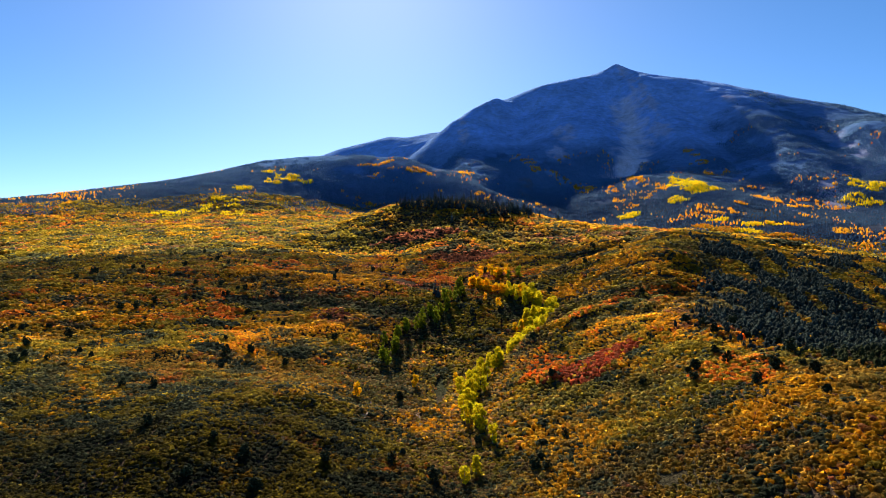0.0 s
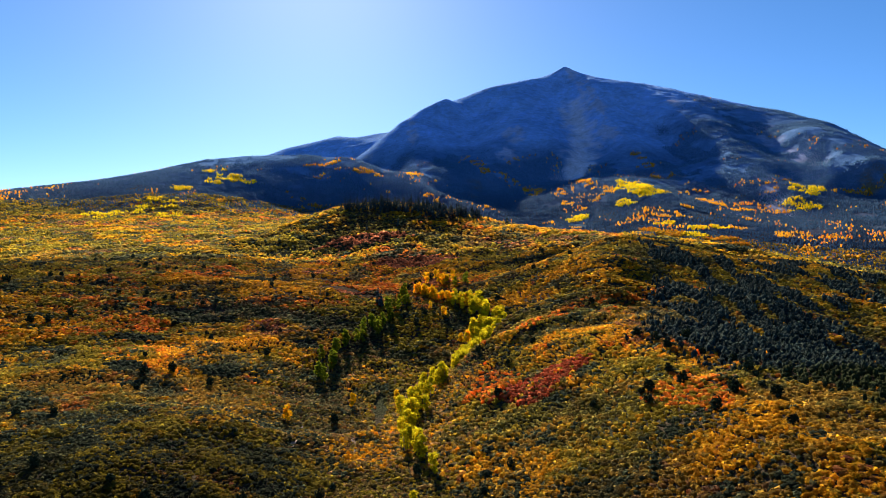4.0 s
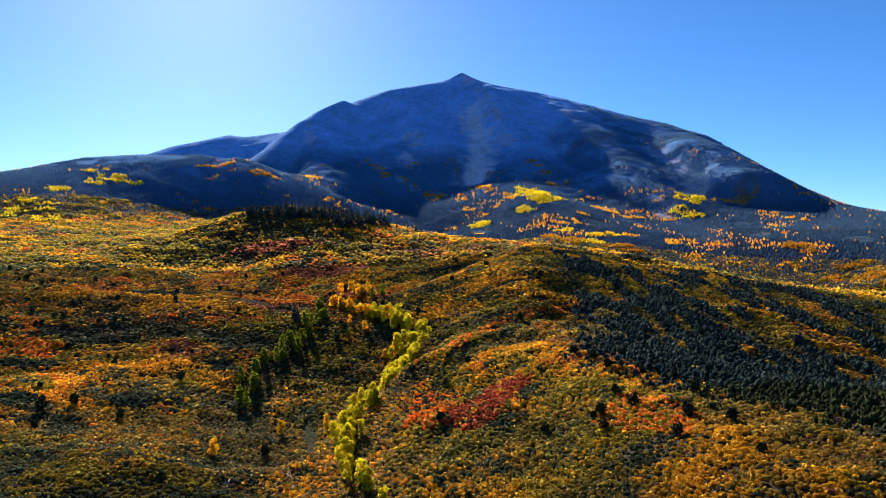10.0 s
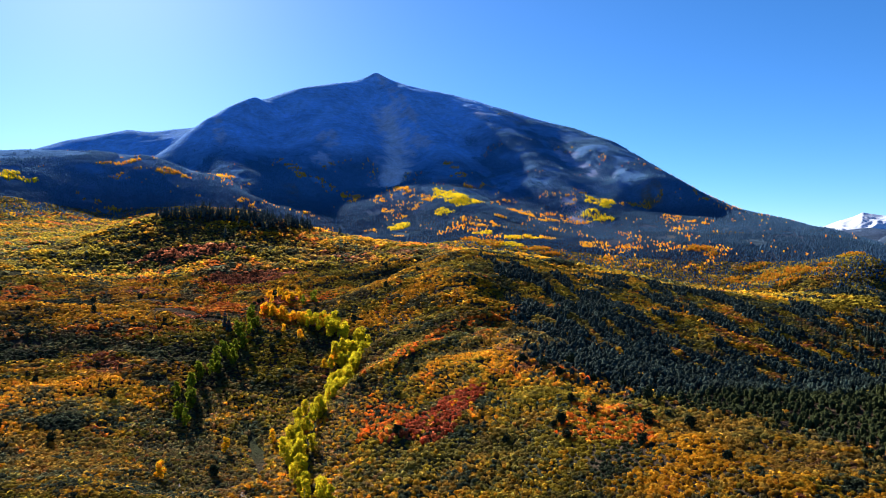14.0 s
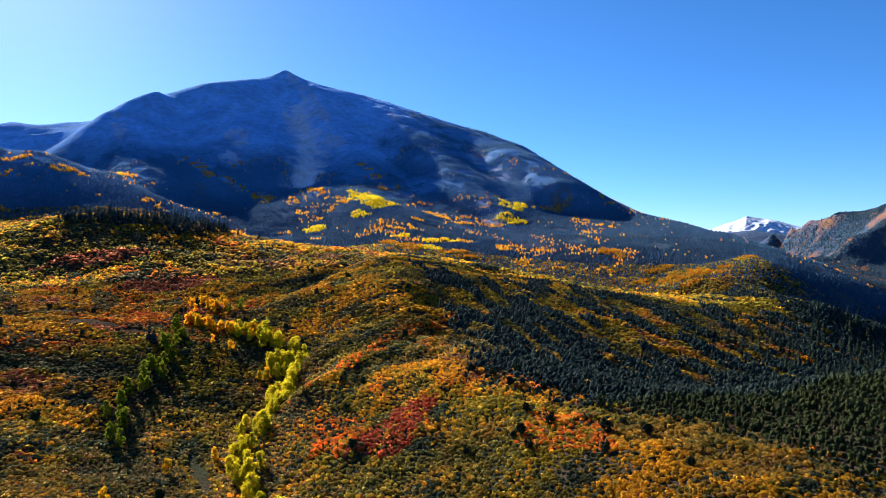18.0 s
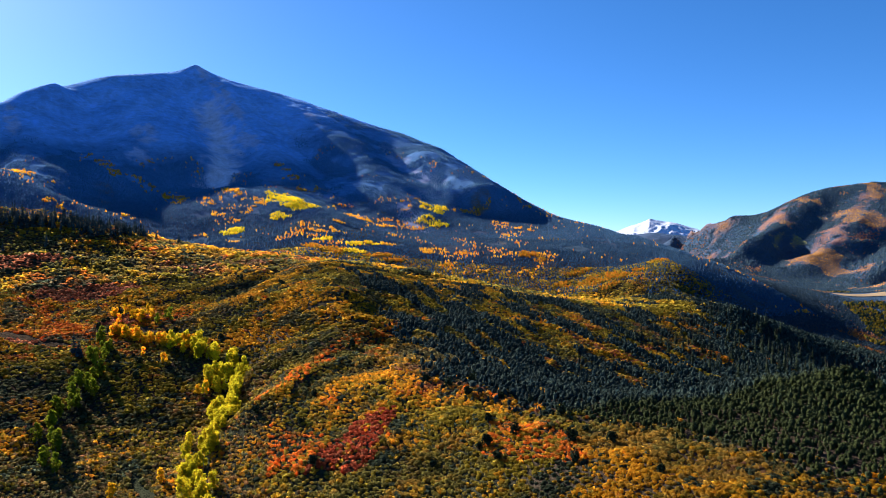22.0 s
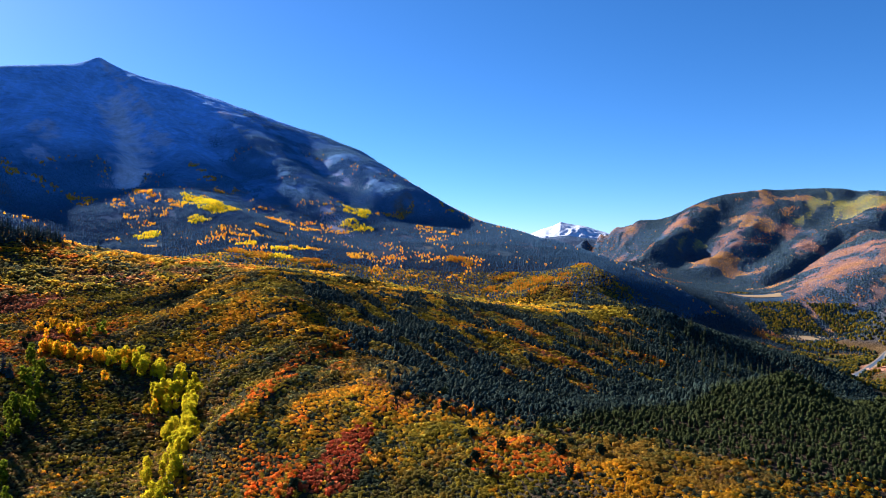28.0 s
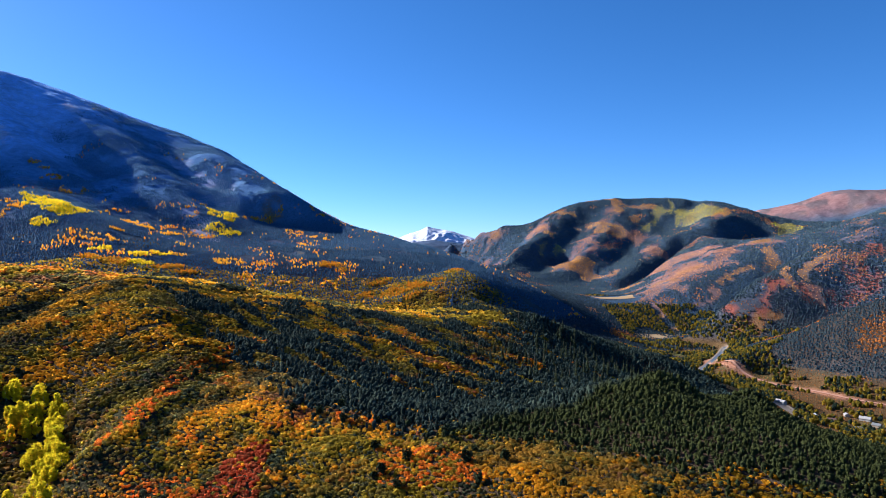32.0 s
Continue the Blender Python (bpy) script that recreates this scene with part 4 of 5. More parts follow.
k = (z < lim) & (z > -145) & ((az < 59) | ((x < 1490 + 40 * fbm(x, y, 90, 3, 217)) & (y > 790))) & (fbm(x, y, 60, 4, 215) > -0.5 + 0.5 * step(180, 330, z))
k &= ~((r < 1640 + 140 * fbm(x, y, 150, 3, 219)) & (az < 4)) & (r > np.where((az > 52) & (x > 850), 1100, 1330) + 60 * fbm(x, y, 80, 3, 223))
for cx, cy, rx, ry in MEADOWS:
    k &= blot(cx, cy, rx, ry, x, y) < 0.5
k &= near_line(LAND["scree_chute"], x, y) > 35
k &= keep_seen(x, y, z + 6, rng, 0.05)
x, y, z, r = x[k], y[k], z[k], r[k]
n = len(x)
# tree colour imitates haze blue, darkened low and east to offset direct sun
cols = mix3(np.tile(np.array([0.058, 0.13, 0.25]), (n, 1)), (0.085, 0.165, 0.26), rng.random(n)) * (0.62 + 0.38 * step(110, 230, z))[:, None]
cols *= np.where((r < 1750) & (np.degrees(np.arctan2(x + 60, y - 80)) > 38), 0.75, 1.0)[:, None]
stray = 0.75 * fbm(x, y, 60, 4, 225) + 0.5 * fbm(x, y, 300, 2, 229) + 0.2 * rng.normal(0, 1, n) > 0.70
grove = np.zeros(n)
for cx, cy, rx, ry in GROVES + LIMES:
    grove = np.maximum(grove, blot(cx, cy, rx, ry, x, y))
cut = grove > 0.25 + 0.5 * rng.random(n)
tall, wide = 4.6 * (0.5 + 0.9 * rng.random(n) ** 1.5), 4.4 * (0.75 + 0.5 * rng.random(n))
pos = np.stack([x, y, z], -1)
a = np.where(~stray & ~cut)[0]
near_ = r[a] < 1620
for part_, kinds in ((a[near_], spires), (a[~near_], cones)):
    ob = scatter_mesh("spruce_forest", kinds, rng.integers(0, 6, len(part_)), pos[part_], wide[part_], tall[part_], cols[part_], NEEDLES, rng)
    tagged(ob, "spruce forest on the lower mountain slopes, coloured haze blue", "forest", kind="stuff")
grass_ = [(mx, my, 0.75 * rx, 0.75 * ry) for mx, my, rx, ry in MEADOWS]
gx_, gy_, gc_ = [x[stray]], [y[stray]], [mix3(np.tile(np.array([0.78, 0.46, 0.01]), (n, 1)), ORANGE, rng.random(n))[stray]]
for cx, cy, rx, ry in GROVES + LIMES + grass_:
    full = (cx, cy, rx, ry) not in GROVES
    ax_, ay_ = jittered(cx - 1.4 * rx, cx + 1.4 * rx, cy - 1.6 * ry, cy + 1.6 * ry, 4.6 if full else 4.8, rng)
    k = (blot(cx, cy, rx, ry, ax_, ay_) > (0.35 if full else 0.12)) & (fbm(ax_, ay_, 16, 3, 235) > (-0.05 if full and cx < 0 else -0.3 if full else 0.13))
    gx_.append(ax_[k]), gy_.append(ay_[k])
    m = k.sum()
    tone = mix3(np.tile(np.array([0.80, 0.58, 0.006]), (m, 1)), (0.44, 0.40, 0.01), rng.random(m) ** 1.5) if full else mix3(np.tile(np.array([0.66, 0.38, 0.02]), (m, 1)), (0.56, 0.23, 0.02), rng.random(m) ** 2)
    if (cx, cy, rx, ry) in grass_:
        tone = mix3(np.tile(np.array([0.42, 0.14, 0.01]), (m, 1)), (0.30, 0.18, 0.01), rng.random(m))
    gc_.append(tone)
ax_, ay_, ac_ = np.concatenate(gx_), np.concatenate(gy_), np.concatenate(gc_)
m = len(ax_)
ob = scatter_mesh("aspen_groves", small, rng.integers(0, 8, m), np.stack([ax_, ay_, height(ax_, ay_) + 0.8], -1), 2.4 + 1.7 * rng.random(m), 3.6 + 2.4 * rng.random(m), ac_, ASPEN, rng, False)
tagged(ob, "gold, orange and lime autumn aspen groves among the spruces", "aspens", kind="stuff")

# scrub and woods of the hills across the river
fx, fy = jittered(700, 4000, -700, 2300, 7.4, rng)
nx_, ny_ = jittered(780, 2000, -300, 1000, 5.2, rng)
fr, nr_ = np.hypot(fx + 60, fy - 80), np.hypot(nx_ + 60, ny_ - 80)
x, y = np.concatenate([fx[fr > 1950], nx_[nr_ <= 1950]]), np.concatenate([fy[fr > 1950], ny_[nr_ <= 1950]])
r, az = np.hypot(x + 60, y - 80), np.degrees(np.arctan2(x + 60, y - 80))
k = (az > 54) & (az < 96) & (r > 820) & (r < 3900)
x, y, r = x[k], y[k], r[k]
z = height(x, y)
k = ((r > 1150) | (z < -146)) & ~((x < 1480) & (y > 800) & (z > -146))
x, y, z, r = x[k], y[k], z[k], r[k]
a1, a2 = fbm(x, y, 200, 4, 241), fbm(x, y, 50, 3, 245)
near_ = 1 - step(1450, 1800, r)
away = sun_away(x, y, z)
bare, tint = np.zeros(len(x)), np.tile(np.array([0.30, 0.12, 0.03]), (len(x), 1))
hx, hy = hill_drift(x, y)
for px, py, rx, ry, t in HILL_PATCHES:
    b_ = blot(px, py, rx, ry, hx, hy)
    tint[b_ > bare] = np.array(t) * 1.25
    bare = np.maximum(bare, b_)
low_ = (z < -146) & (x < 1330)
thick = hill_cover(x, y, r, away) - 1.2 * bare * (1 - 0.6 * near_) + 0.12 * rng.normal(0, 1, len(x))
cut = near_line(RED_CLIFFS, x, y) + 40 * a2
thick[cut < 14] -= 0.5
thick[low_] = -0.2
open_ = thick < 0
k = (z > -172) & (near_line(ROAD, x, y) > 11) & (near_line(RIVER[:9], x, y) > 20) & (~open_ | (rng.random(len(x)) < np.where(low_, 0.95, np.where(bare > 0.3, 0.75, 0.4))))
for cx, cy, rr in ((1615, 665, 60), (1888, 880, 80), (885, 205, 60)):
    k &= np.hypot(x - cx, y - cy) > 0.35 * rr if rr == 60 else np.hypot(x - cx, y - cy) > rr
x, y, z, r, bare, open_, tint = x[k], y[k], z[k], r[k], bare[k], open_[k], tint[k]
n = len(x)
# wood colours carry blue that imitates haze and sky-lit shade
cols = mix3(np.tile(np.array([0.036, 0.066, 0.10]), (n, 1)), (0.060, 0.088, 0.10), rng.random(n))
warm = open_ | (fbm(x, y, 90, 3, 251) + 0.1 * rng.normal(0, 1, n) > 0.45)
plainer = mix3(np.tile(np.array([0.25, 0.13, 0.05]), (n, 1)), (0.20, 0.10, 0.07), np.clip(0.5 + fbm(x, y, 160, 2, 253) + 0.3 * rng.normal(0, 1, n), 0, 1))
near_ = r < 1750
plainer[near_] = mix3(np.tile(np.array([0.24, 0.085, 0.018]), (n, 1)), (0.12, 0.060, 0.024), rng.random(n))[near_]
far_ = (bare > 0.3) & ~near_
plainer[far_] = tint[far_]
# trees lighten with distance, haze put into their colour
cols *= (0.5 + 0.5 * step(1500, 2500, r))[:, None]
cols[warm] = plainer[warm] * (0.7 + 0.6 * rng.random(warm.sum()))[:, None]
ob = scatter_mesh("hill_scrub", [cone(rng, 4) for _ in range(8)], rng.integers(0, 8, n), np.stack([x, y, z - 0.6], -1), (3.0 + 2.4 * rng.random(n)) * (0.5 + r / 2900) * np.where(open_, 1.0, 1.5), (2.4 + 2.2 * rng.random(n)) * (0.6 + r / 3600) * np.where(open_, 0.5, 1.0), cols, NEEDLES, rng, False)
tagged(ob, "dark juniper, hazed blue far off, and rust oak scrub dotting the red hills", "scrub", kind="stuff")

# cottonwoods on the valley floor
x, y = jittered(600, 2500, 0, 1250, 7.0, rng)
d = near_line(RIVER, x, y)
z = height(x, y)
k = (z < -95) & (d > 11) & (d < 150) & (fbm(x, y, 50, 3, 255) - d / 260 > -0.45) & (np.hypot(x - 885, y - 205) > 12) & (near_line(ROAD, x, y) > 14)
k |= (z < -140) & (d >= 150) & (fbm(x, y, 45, 3, 256) > -0.05) & (near_line(ROAD, x, y) > 14) & (np.hypot(x - 885, y - 205) > 12) & (x < 1150)
for cx, cy, rr in ((1615, 665, 58), (1888, 880, 80), (912, 278, 11), (886, 232, 9), (880, 214, 9), (926, 178, 11), (897, 164, 9), (936, 200, 8), (858, 182, 8)):
    k &= np.hypot(x - cx, y - cy) > rr
x, y, z = x[k], y[k], z[k]
n = len(x)
cols = mix3(np.tile(np.array([0.09, 0.10, 0.02]), (n, 1)), (0.30, 0.21, 0.02), rng.random(n))
cols[rng.random(n) < 0.35] = (0.03, 0.05, 0.036)
ob = scatter_mesh("cottonwoods", rounds, rng.integers(0, 8, n), np.stack([x, y, z + 1.5], -1), 4.0 + 2.6 * rng.random(n), 4 + 3 * rng.random(n), cols, ASPEN, rng)
tagged(ob, "yellow-green cottonwoods along the river on the valley floor", "trees", kind="stuff")

# ---- single trees ----
def part(name, me, parent, label=""):
    ob = new(name, me)
    ob.parent = parent
    return tagged(ob, label)


def stem(height_, radius, limbs, rng, material, lean=0.03):
    """A tapered trunk with limbs, as one mesh."""
    bm = bmesh.new()

    def tube(a, b, ra, rb, sides=6):
        a, b = Vector(a), Vector(b)
        turn = (b - a).to_track_quat("Z", "Y").to_matrix()
        low = [bm.verts.new(a + turn @ Vector((ra * math.cos(k * 6.283 / sides), ra * math.sin(k * 6.283 / sides), 0))) for k in range(sides)]
        top = [bm.verts.new(b + turn @ Vector((rb * math.cos(k * 6.283 / sides), rb * math.sin(k * 6.283 / sides), 0))) for k in range(sides)]
        for k in range(sides):
            bm.faces.new((low[k], low[(k + 1) % sides], top[(k + 1) % sides], top[k]))
        bm.faces.new(top)

    mid = (lean * height_ * rng.normal(), lean * height_ * rng.normal(), height_ * 0.5)
    tube((0, 0, -0.6), mid, radius, radius * 0.65)
    tube(mid, (mid[0] * 1.4, mid[1] * 1.4, height_), radius * 0.65, radius * 0.12)
    for k in range(limbs):
        f = 0.35 + 0.5 * k / limbs
        a = 6.283 * rng.random()
        w = 0.22 * height_ * (1 - 0.5 * f)
        base = (mid[0] * f * 1.6, mid[1] * f * 1.6, height_ * f)
        tube(base, (base[0] + w * math.cos(a), base[1] + w * math.sin(a), base[2] + 0.16 * height_), radius * 0.3, radius * 0.06, 4)
    me = bpy.data.meshes.new("trunk")
    bm.to_mesh(me)
    bm.free()
    me.materials.append(material)
    return me


def leafy(count, radius, low, high, shape, leaf, rng, colour, other, material):
    """A crown of many small leaf clumps with an uneven outline; shape gives the crown's half width at a height from 0 to 1."""
    kinds = [tuft(rng, 4, 1.0, 0.75) for _ in range(6)]
    lumps = 9
    lu = (np.arange(lumps) + 0.6 * rng.random(lumps)) / lumps
    la = 2.4 * np.arange(lumps) + rng.normal(0, 0.5, lumps)
    lr = radius * shape(lu) * (0.35 + 0.4 * rng.random(lumps))
    pick = rng.integers(0, lumps, count)
    d = rng.normal(0, 1, (count, 3))
    d /= np.linalg.norm(d, axis=1)[:, None]
    ball = radius * (0.30 + 0.25 * rng.random(lumps))[pick][:, None] * (0.6 + 0.5 * rng.random(count)[:, None])
    pos = np.stack([lr * np.cos(la), lr * np.sin(la), low + (high - low) * (0.1 + 0.85 * lu)], -1)[pick] + d * ball * [1, 1, 1.15]
    cols = mix3(np.tile(np.asarray(colour), (count, 1)), other, rng.random(count)) * (0.8 + 0.4 * rng.random(count))[:, None]
    size = leaf * (0.6 + 0.8 * rng.random(count))
    ob = scatter_mesh("crown", kinds, rng.integers(0, 6, count), pos, size, size * 0.8, cols, material, rng, False)
    me = ob.data
    bpy.data.objects.remove(ob)
    return me


def boughs(height_, radius, rng, colour, other):
    """A conifer's crown: whorls of drooping boughs, ragged and narrowing to the tip."""
    v, f, c = [], [], []
    tiers = 13
    for t in range(tiers):
        u = t / (tiers - 1)
        z = height_ * (0.1 + 0.87 * u)
        w = radius * (1 - u) ** 0.85 + 0.12
        n = 9 if u < 0.6 else 6
        off = rng.random() * 6.283
        for k in range(n):
            a = off + 6.283 * k / n + 0.25 * rng.normal()
            l = w * (0.7 + 0.5 * rng.random())
            s = 0.42 * w + 0.12
            ca, sa = math.cos(a), math.sin(a)
            b = len(v)
            v += [(0, 0, z + 0.10 * height_ / tiers * 4), (0.6 * l * ca - s * sa, 0.6 * l * sa + s * ca, z - 0.1 * l), (l * ca, l * sa, z - 0.38 * l), (0.6 * l * ca + s * sa, 0.6 * l * sa - s * ca, z - 0.1 * l)]
            f += [(b, b + 3, b + 2), (b, b + 2, b + 1)]
            tone = np.asarray(colour) + (np.asarray(other) - np.asarray(colour)) * rng.random()
            c += [tone * 0.9, tone, tone * 1.15, tone]
    me = mesh_from("crown", np.array(v), np.array(f), NEEDLES, False)
    set_colour(me, "leaf", np.array(c))
    return me


rng = np.random.default_rng(23)
round_top = lambda u: np.sqrt(np.clip(1 - (1.9 * u - 0.85) ** 2, 0.05, 1))
egg = lambda u: np.sqrt(np.clip(1 - (1.75 * u - 0.7) ** 2, 0.05, 1))


def tree_kind(name, label, trunk, crown, group, category="tree"):
    root = tagged(new(name), label, category, group)
    part("trunk", trunk, root)
    part("crown", crown, root)
    return root


def plant(kinds, places, rng, lo=0.8, hi=1.2, sink=0.3):
    """Sets copies of the kinds at places of the plan; the first ones move to the first places."""
    x, y = np.array([p[0] for p in places]), np.array([p[1] for p in places])
    z = height(x, y)
    for k in range(len(x)):
        s = lo + (hi - lo) * rng.random()
        m = pose(x[k], y[k], z[k] - sink, 0, 0, 360 * rng.random()) @ Matrix.Diagonal((s, s, s * (0.9 + 0.2 * rng.random()), 1))
        ob = kinds[k % len(kinds)]
        if k < len(kinds):
            ob.matrix_basis = m
        else:
            made = copy_thing(ob, pose(0, 0, 0))
            made.matrix_basis = m


def beside(line, gap, width, rng, keep=1.0):
    out = []
    for p in along([(a[0], a[1], 0) for a in line], gap):
        for _ in range(2 if width > 9 else 1):
            if rng.random() < keep:
                out.append((p[0] + width * 0.55 * rng.normal(), p[1] + (gap * 0.5 + width * 0.25) * rng.normal()))
    return out


cottonwoods = [tree_kind("cottonwood", "tall cottonwood with bright lime-yellow autumn leaves beside the creek", stem(12 + k, 0.24, 5, rng, BARK),
                         leafy(620, 3.9, 1.6, 12.5 + k, egg, 0.80, rng, (0.82, 0.69, 0.008), (0.62, 0.57, 0.01), ASPEN), "cottonwoods along the creek") for k in range(4)]
plant(cottonwoods, [(12, 330), (18, 338), (29, 372)] + beside([(27, 398), (20, 432), (22, 478), (26, 488)], 5.0, 8, rng) + beside([(34, 505), (44, 528), (58, 556), (78, 590)], 5.2, 16, rng)
      + beside([(80, 592), (90, 612), (94, 640), (103, 673)], 5.4, 15, rng) + beside([(101, 680), (95, 700), (84, 728)], 5.4, 12, rng), rng, 0.7, 1.18)
golds = [tree_kind("aspen", "golden autumn aspen standing in a grove by the gully", stem(10 + k, 0.16, 4, rng, BARK),
                   leafy(440, 3.1, 1.4, 10.5 + k, egg, 0.75, rng, (0.92, 0.64, 0.005), (0.86, 0.54, 0.005), ASPEN), "aspens by the gully") for k in range(3)]
plant(golds, beside([(84, 730), (66, 751), (42, 785), (34, 795)], 3.6, 12, rng) + beside([(60, 858), (66, 842), (70, 825)], 4.0, 14, rng) + beside([(72, 640), (78, 652)], 8.0, 12, rng)
      + [(-55, 452), (-18, 505), (12, 520), (60, 700), (48, 720)], rng, 0.7, 1.05)
greens = [tree_kind("green_cottonwood", "tall still-green cottonwood in the side gully", stem(12 + k, 0.22, 5, rng, DARK_BARK),
                    leafy(240, 3.0, 2.0, 12.5 + k, egg, 1.0, rng, (0.15, 0.20, 0.010), (0.30, 0.31, 0.012), ASPEN), "green trees in the side gully") for k in range(3)]
plant(greens, beside([(-44, 545), (-39, 582), (-28, 620), (-15, 650), (2, 682)], 4.8, 8, rng) + beside([(4, 690), (18, 740), (24, 768)], 6.0, 9, rng) + beside([(92, 815), (100, 806)], 6.0, 8, rng), rng, 0.7, 1.1)
firs = [tree_kind("fir", "dark spire-shaped fir on the knoll", stem(12 + 2 * k, 0.22, 0, rng, DARK_BARK), boughs(12.5 + 2 * k, 3.5, rng, (0.034, 0.062, 0.066), (0.060, 0.088, 0.080)), "firs on the knoll") for k in range(4)]
knoll = []
kx, ky = jittered(-110, 170, 1095, 1215, 8.0, rng)
low_ = np.interp(kx, [-90, -36, 20, 84, 150], [1192, 1146, 1134, 1108, 1125]) + 14 * fbm(kx, ky, 30, 3, 265)
for a, b, c in zip(kx, ky, low_):
    if c < b < 1205 - 0.12 * abs(a - 30) and (a > -90) and (a < 155):
        knoll.append((1.05 * a + 3, 1.05 * b - 4))
knoll += [(-5, 729), (-2, 722), (175, 1195), (205, 1180), (-70, 1220), (-60, 1240), (150, 1150), (20, 1130), (-30, 1120)]
plant(firs, knoll, rng, 0.75, 1.3)
gfirs = [tree_kind("slope_fir", "tall dark fir rising above the pinyon wood", stem(13 + 2 * k, 0.22, 0, rng, DARK_BARK), boughs(13.5 + 2 * k, 2.3, rng, (0.022, 0.034, 0.022), (0.045, 0.055, 0.025)), "firs in the dark wood") for k in range(3)]
slope = [(500 + 260 * rng.random(), 400 + 170 * rng.random()) for _ in range(110)]
plant(gfirs, slope, rng, 0.8, 1.4)
junipers = [tree_kind("juniper", "lone dark green juniper standing in the oak brush", stem(2.5, 0.16, 3, rng, DARK_BARK), leafy(90, 1.9 + 0.3 * k, 0.3, 4.2 + 0.7 * k, round_top, 1.1, rng, (0.022, 0.035, 0.018), (0.04, 0.052, 0.022), NEEDLES), "lone junipers") for k in range(4)]
alone = [(131, 359), (134, 356), (111, 372), (157, 318), (71, 432), (165, 557), (127, 340), (148, 350), (172, 322), (166, 300), (140, 300), (178, 345)]
for _ in range(400):
    a, b = -420 + 640 * rng.random(), 230 + 720 * rng.random()
    if len(alone) < 170 and fbm(np.array([a]), np.array([b]), 60, 3, 261)[0] > 0.05 and math.hypot(a + 60, b - 80) > 170:
        alone.append((a, b))
plant(junipers, alone, rng, 0.7, 1.25)

# ---- water, fields, road ----
def ribbon(name, line, width, lift, material, label, category, gap=9.0):
    """A strip laid along a line of the plan, resting on the ground."""
    pts = np.array(along([(p[0], p[1], 0) for p in line], gap))[:, :2]
    for _ in range(3):
        pts[1:-1] = 0.5 * pts[1:-1] + 0.25 * (pts[:-2] + pts[2:])
    d = np.gradient(pts, axis=0)
    d /= np.linalg.norm(d, axis=1)[:, None] + 1e-9
    side = np.stack([d[:, 1], -d[:, 0]], -1)
    n = len(pts)
    w = width * (1 + 0.25 * fbm(pts[:, 0], pts[:, 1], 40, 2, 271))
    cols = [pts + side * (w * s * 0.5)[:, None] for s in (-1, -0.33, 0.33, 1)]
    xy = np.stack(cols, 1).reshape(-1, 2)
    z = height(xy[:, 0], xy[:, 1]).reshape(n, 4)
    z = np.maximum(z, z.mean(1, keepdims=True)) + lift
    faces = np.array([[4 * i + k, 4 * i + k + 1, 4 * i + k + 5, 4 * i + k + 4] for i in range(n - 1) for k in range(3)])
    me = mesh_from(name, np.concatenate([xy, z.reshape(-1, 1)], 1), faces, material)
    return tagged(new(name, me), label, category, kind="structure")


def patch(name, corners, lift, material, label, category, nx=26, ny=12):
    """A field between four corners of the plan, following the ground, with an uneven edge."""
    u, v = np.meshgrid(np.linspace(0, 1, nx), np.linspace(0, 1, ny), indexing="ij")
    a, b, c, d = [np.array(p, float) for p in corners]
    u, v = u[..., None], v[..., None]
    xy = (a * (1 - u) + b * u) * (1 - v) + (d * (1 - u) + c * u) * v
    mid = xy.reshape(-1, 2).mean(0)
    xy = mid + (xy - mid) * (1 + 0.10 * fbm(xy[..., 0].ravel(), xy[..., 1].ravel(), 50, 2, 281).reshape(nx, ny, 1))
    flat = xy.reshape(-1, 2)
    z = height(flat[:, 0], flat[:, 1]) + lift
    faces = np.array([[i * ny + j, (i + 1) * ny + j, (i + 1) * ny + j + 1, i * ny + j + 1] for i in range(nx - 1) for j in range(ny - 1)])
    me = mesh_from(name, np.concatenate([flat, z[:, None]], 1), faces, material)
    return tagged(new(name, me), label, category, kind="structure")


STUBBLE = plain("stubble", (0.22, 0.15, 0.07), 0.95, 0.5, 0.15)
DIRT = plain("red_dirt", (0.34, 0.18, 0.12), 0.95, 0.4, 0.25)
WASH = plain("stony_soil", (0.19, 0.14, 0.11), 0.95, 0.8, 0.3)
GRAVEL = plain("gravel", (0.16, 0.13, 0.10), 0.95, 0.6, 0.2)
WATER, _nt, _b = mat("river_water")
_b.inputs["Base Color"].default_value, _b.inputs["Roughness"].default_value = (0.05, 0.07, 0.10, 1), 0.45
_rip = node(_nt, "ShaderNodeTexNoise", Scale=0.6, Detail=4.0)
_bmp = node(_nt, "ShaderNodeBump", Strength=0.4, Distance=0.4)
_nt.links.new(_rip.outputs["Fac"], _bmp.inputs["Height"])
_nt.links.new(_bmp.outputs["Normal"], _b.inputs["Normal"])
ribbon("river_bank", RIVER[:7], 14, 0.25, GRAVEL, "pale gravel banks beside the river", "river bank")
ribbon("river", RIVER[:7], 7.5, 0.6, WATER, "shallow river shining between gravel banks", "river")
ribbon("dirt_road", ROAD, 5.0, 0.8, DIRT, "red dirt road along the foot of the hill", "road")
patch("hay_field", [(1582, 720), (1569, 690), (1610, 617), (1690, 630)], 1.0, STUBBLE, "pale mown hay field on the valley floor", "field")
patch("hay_field", [(1865, 945), (1829, 908), (1901, 819), (1955, 849)], 1.5, STUBBLE, "pale mown hay field further up the valley", "field")
patch("gravel_yard", [(935, 290), (855, 235), (835, 250), (905, 292)], 0.7, GRAVEL, "bare gravel yard by the houses", "yard", 16, 6)
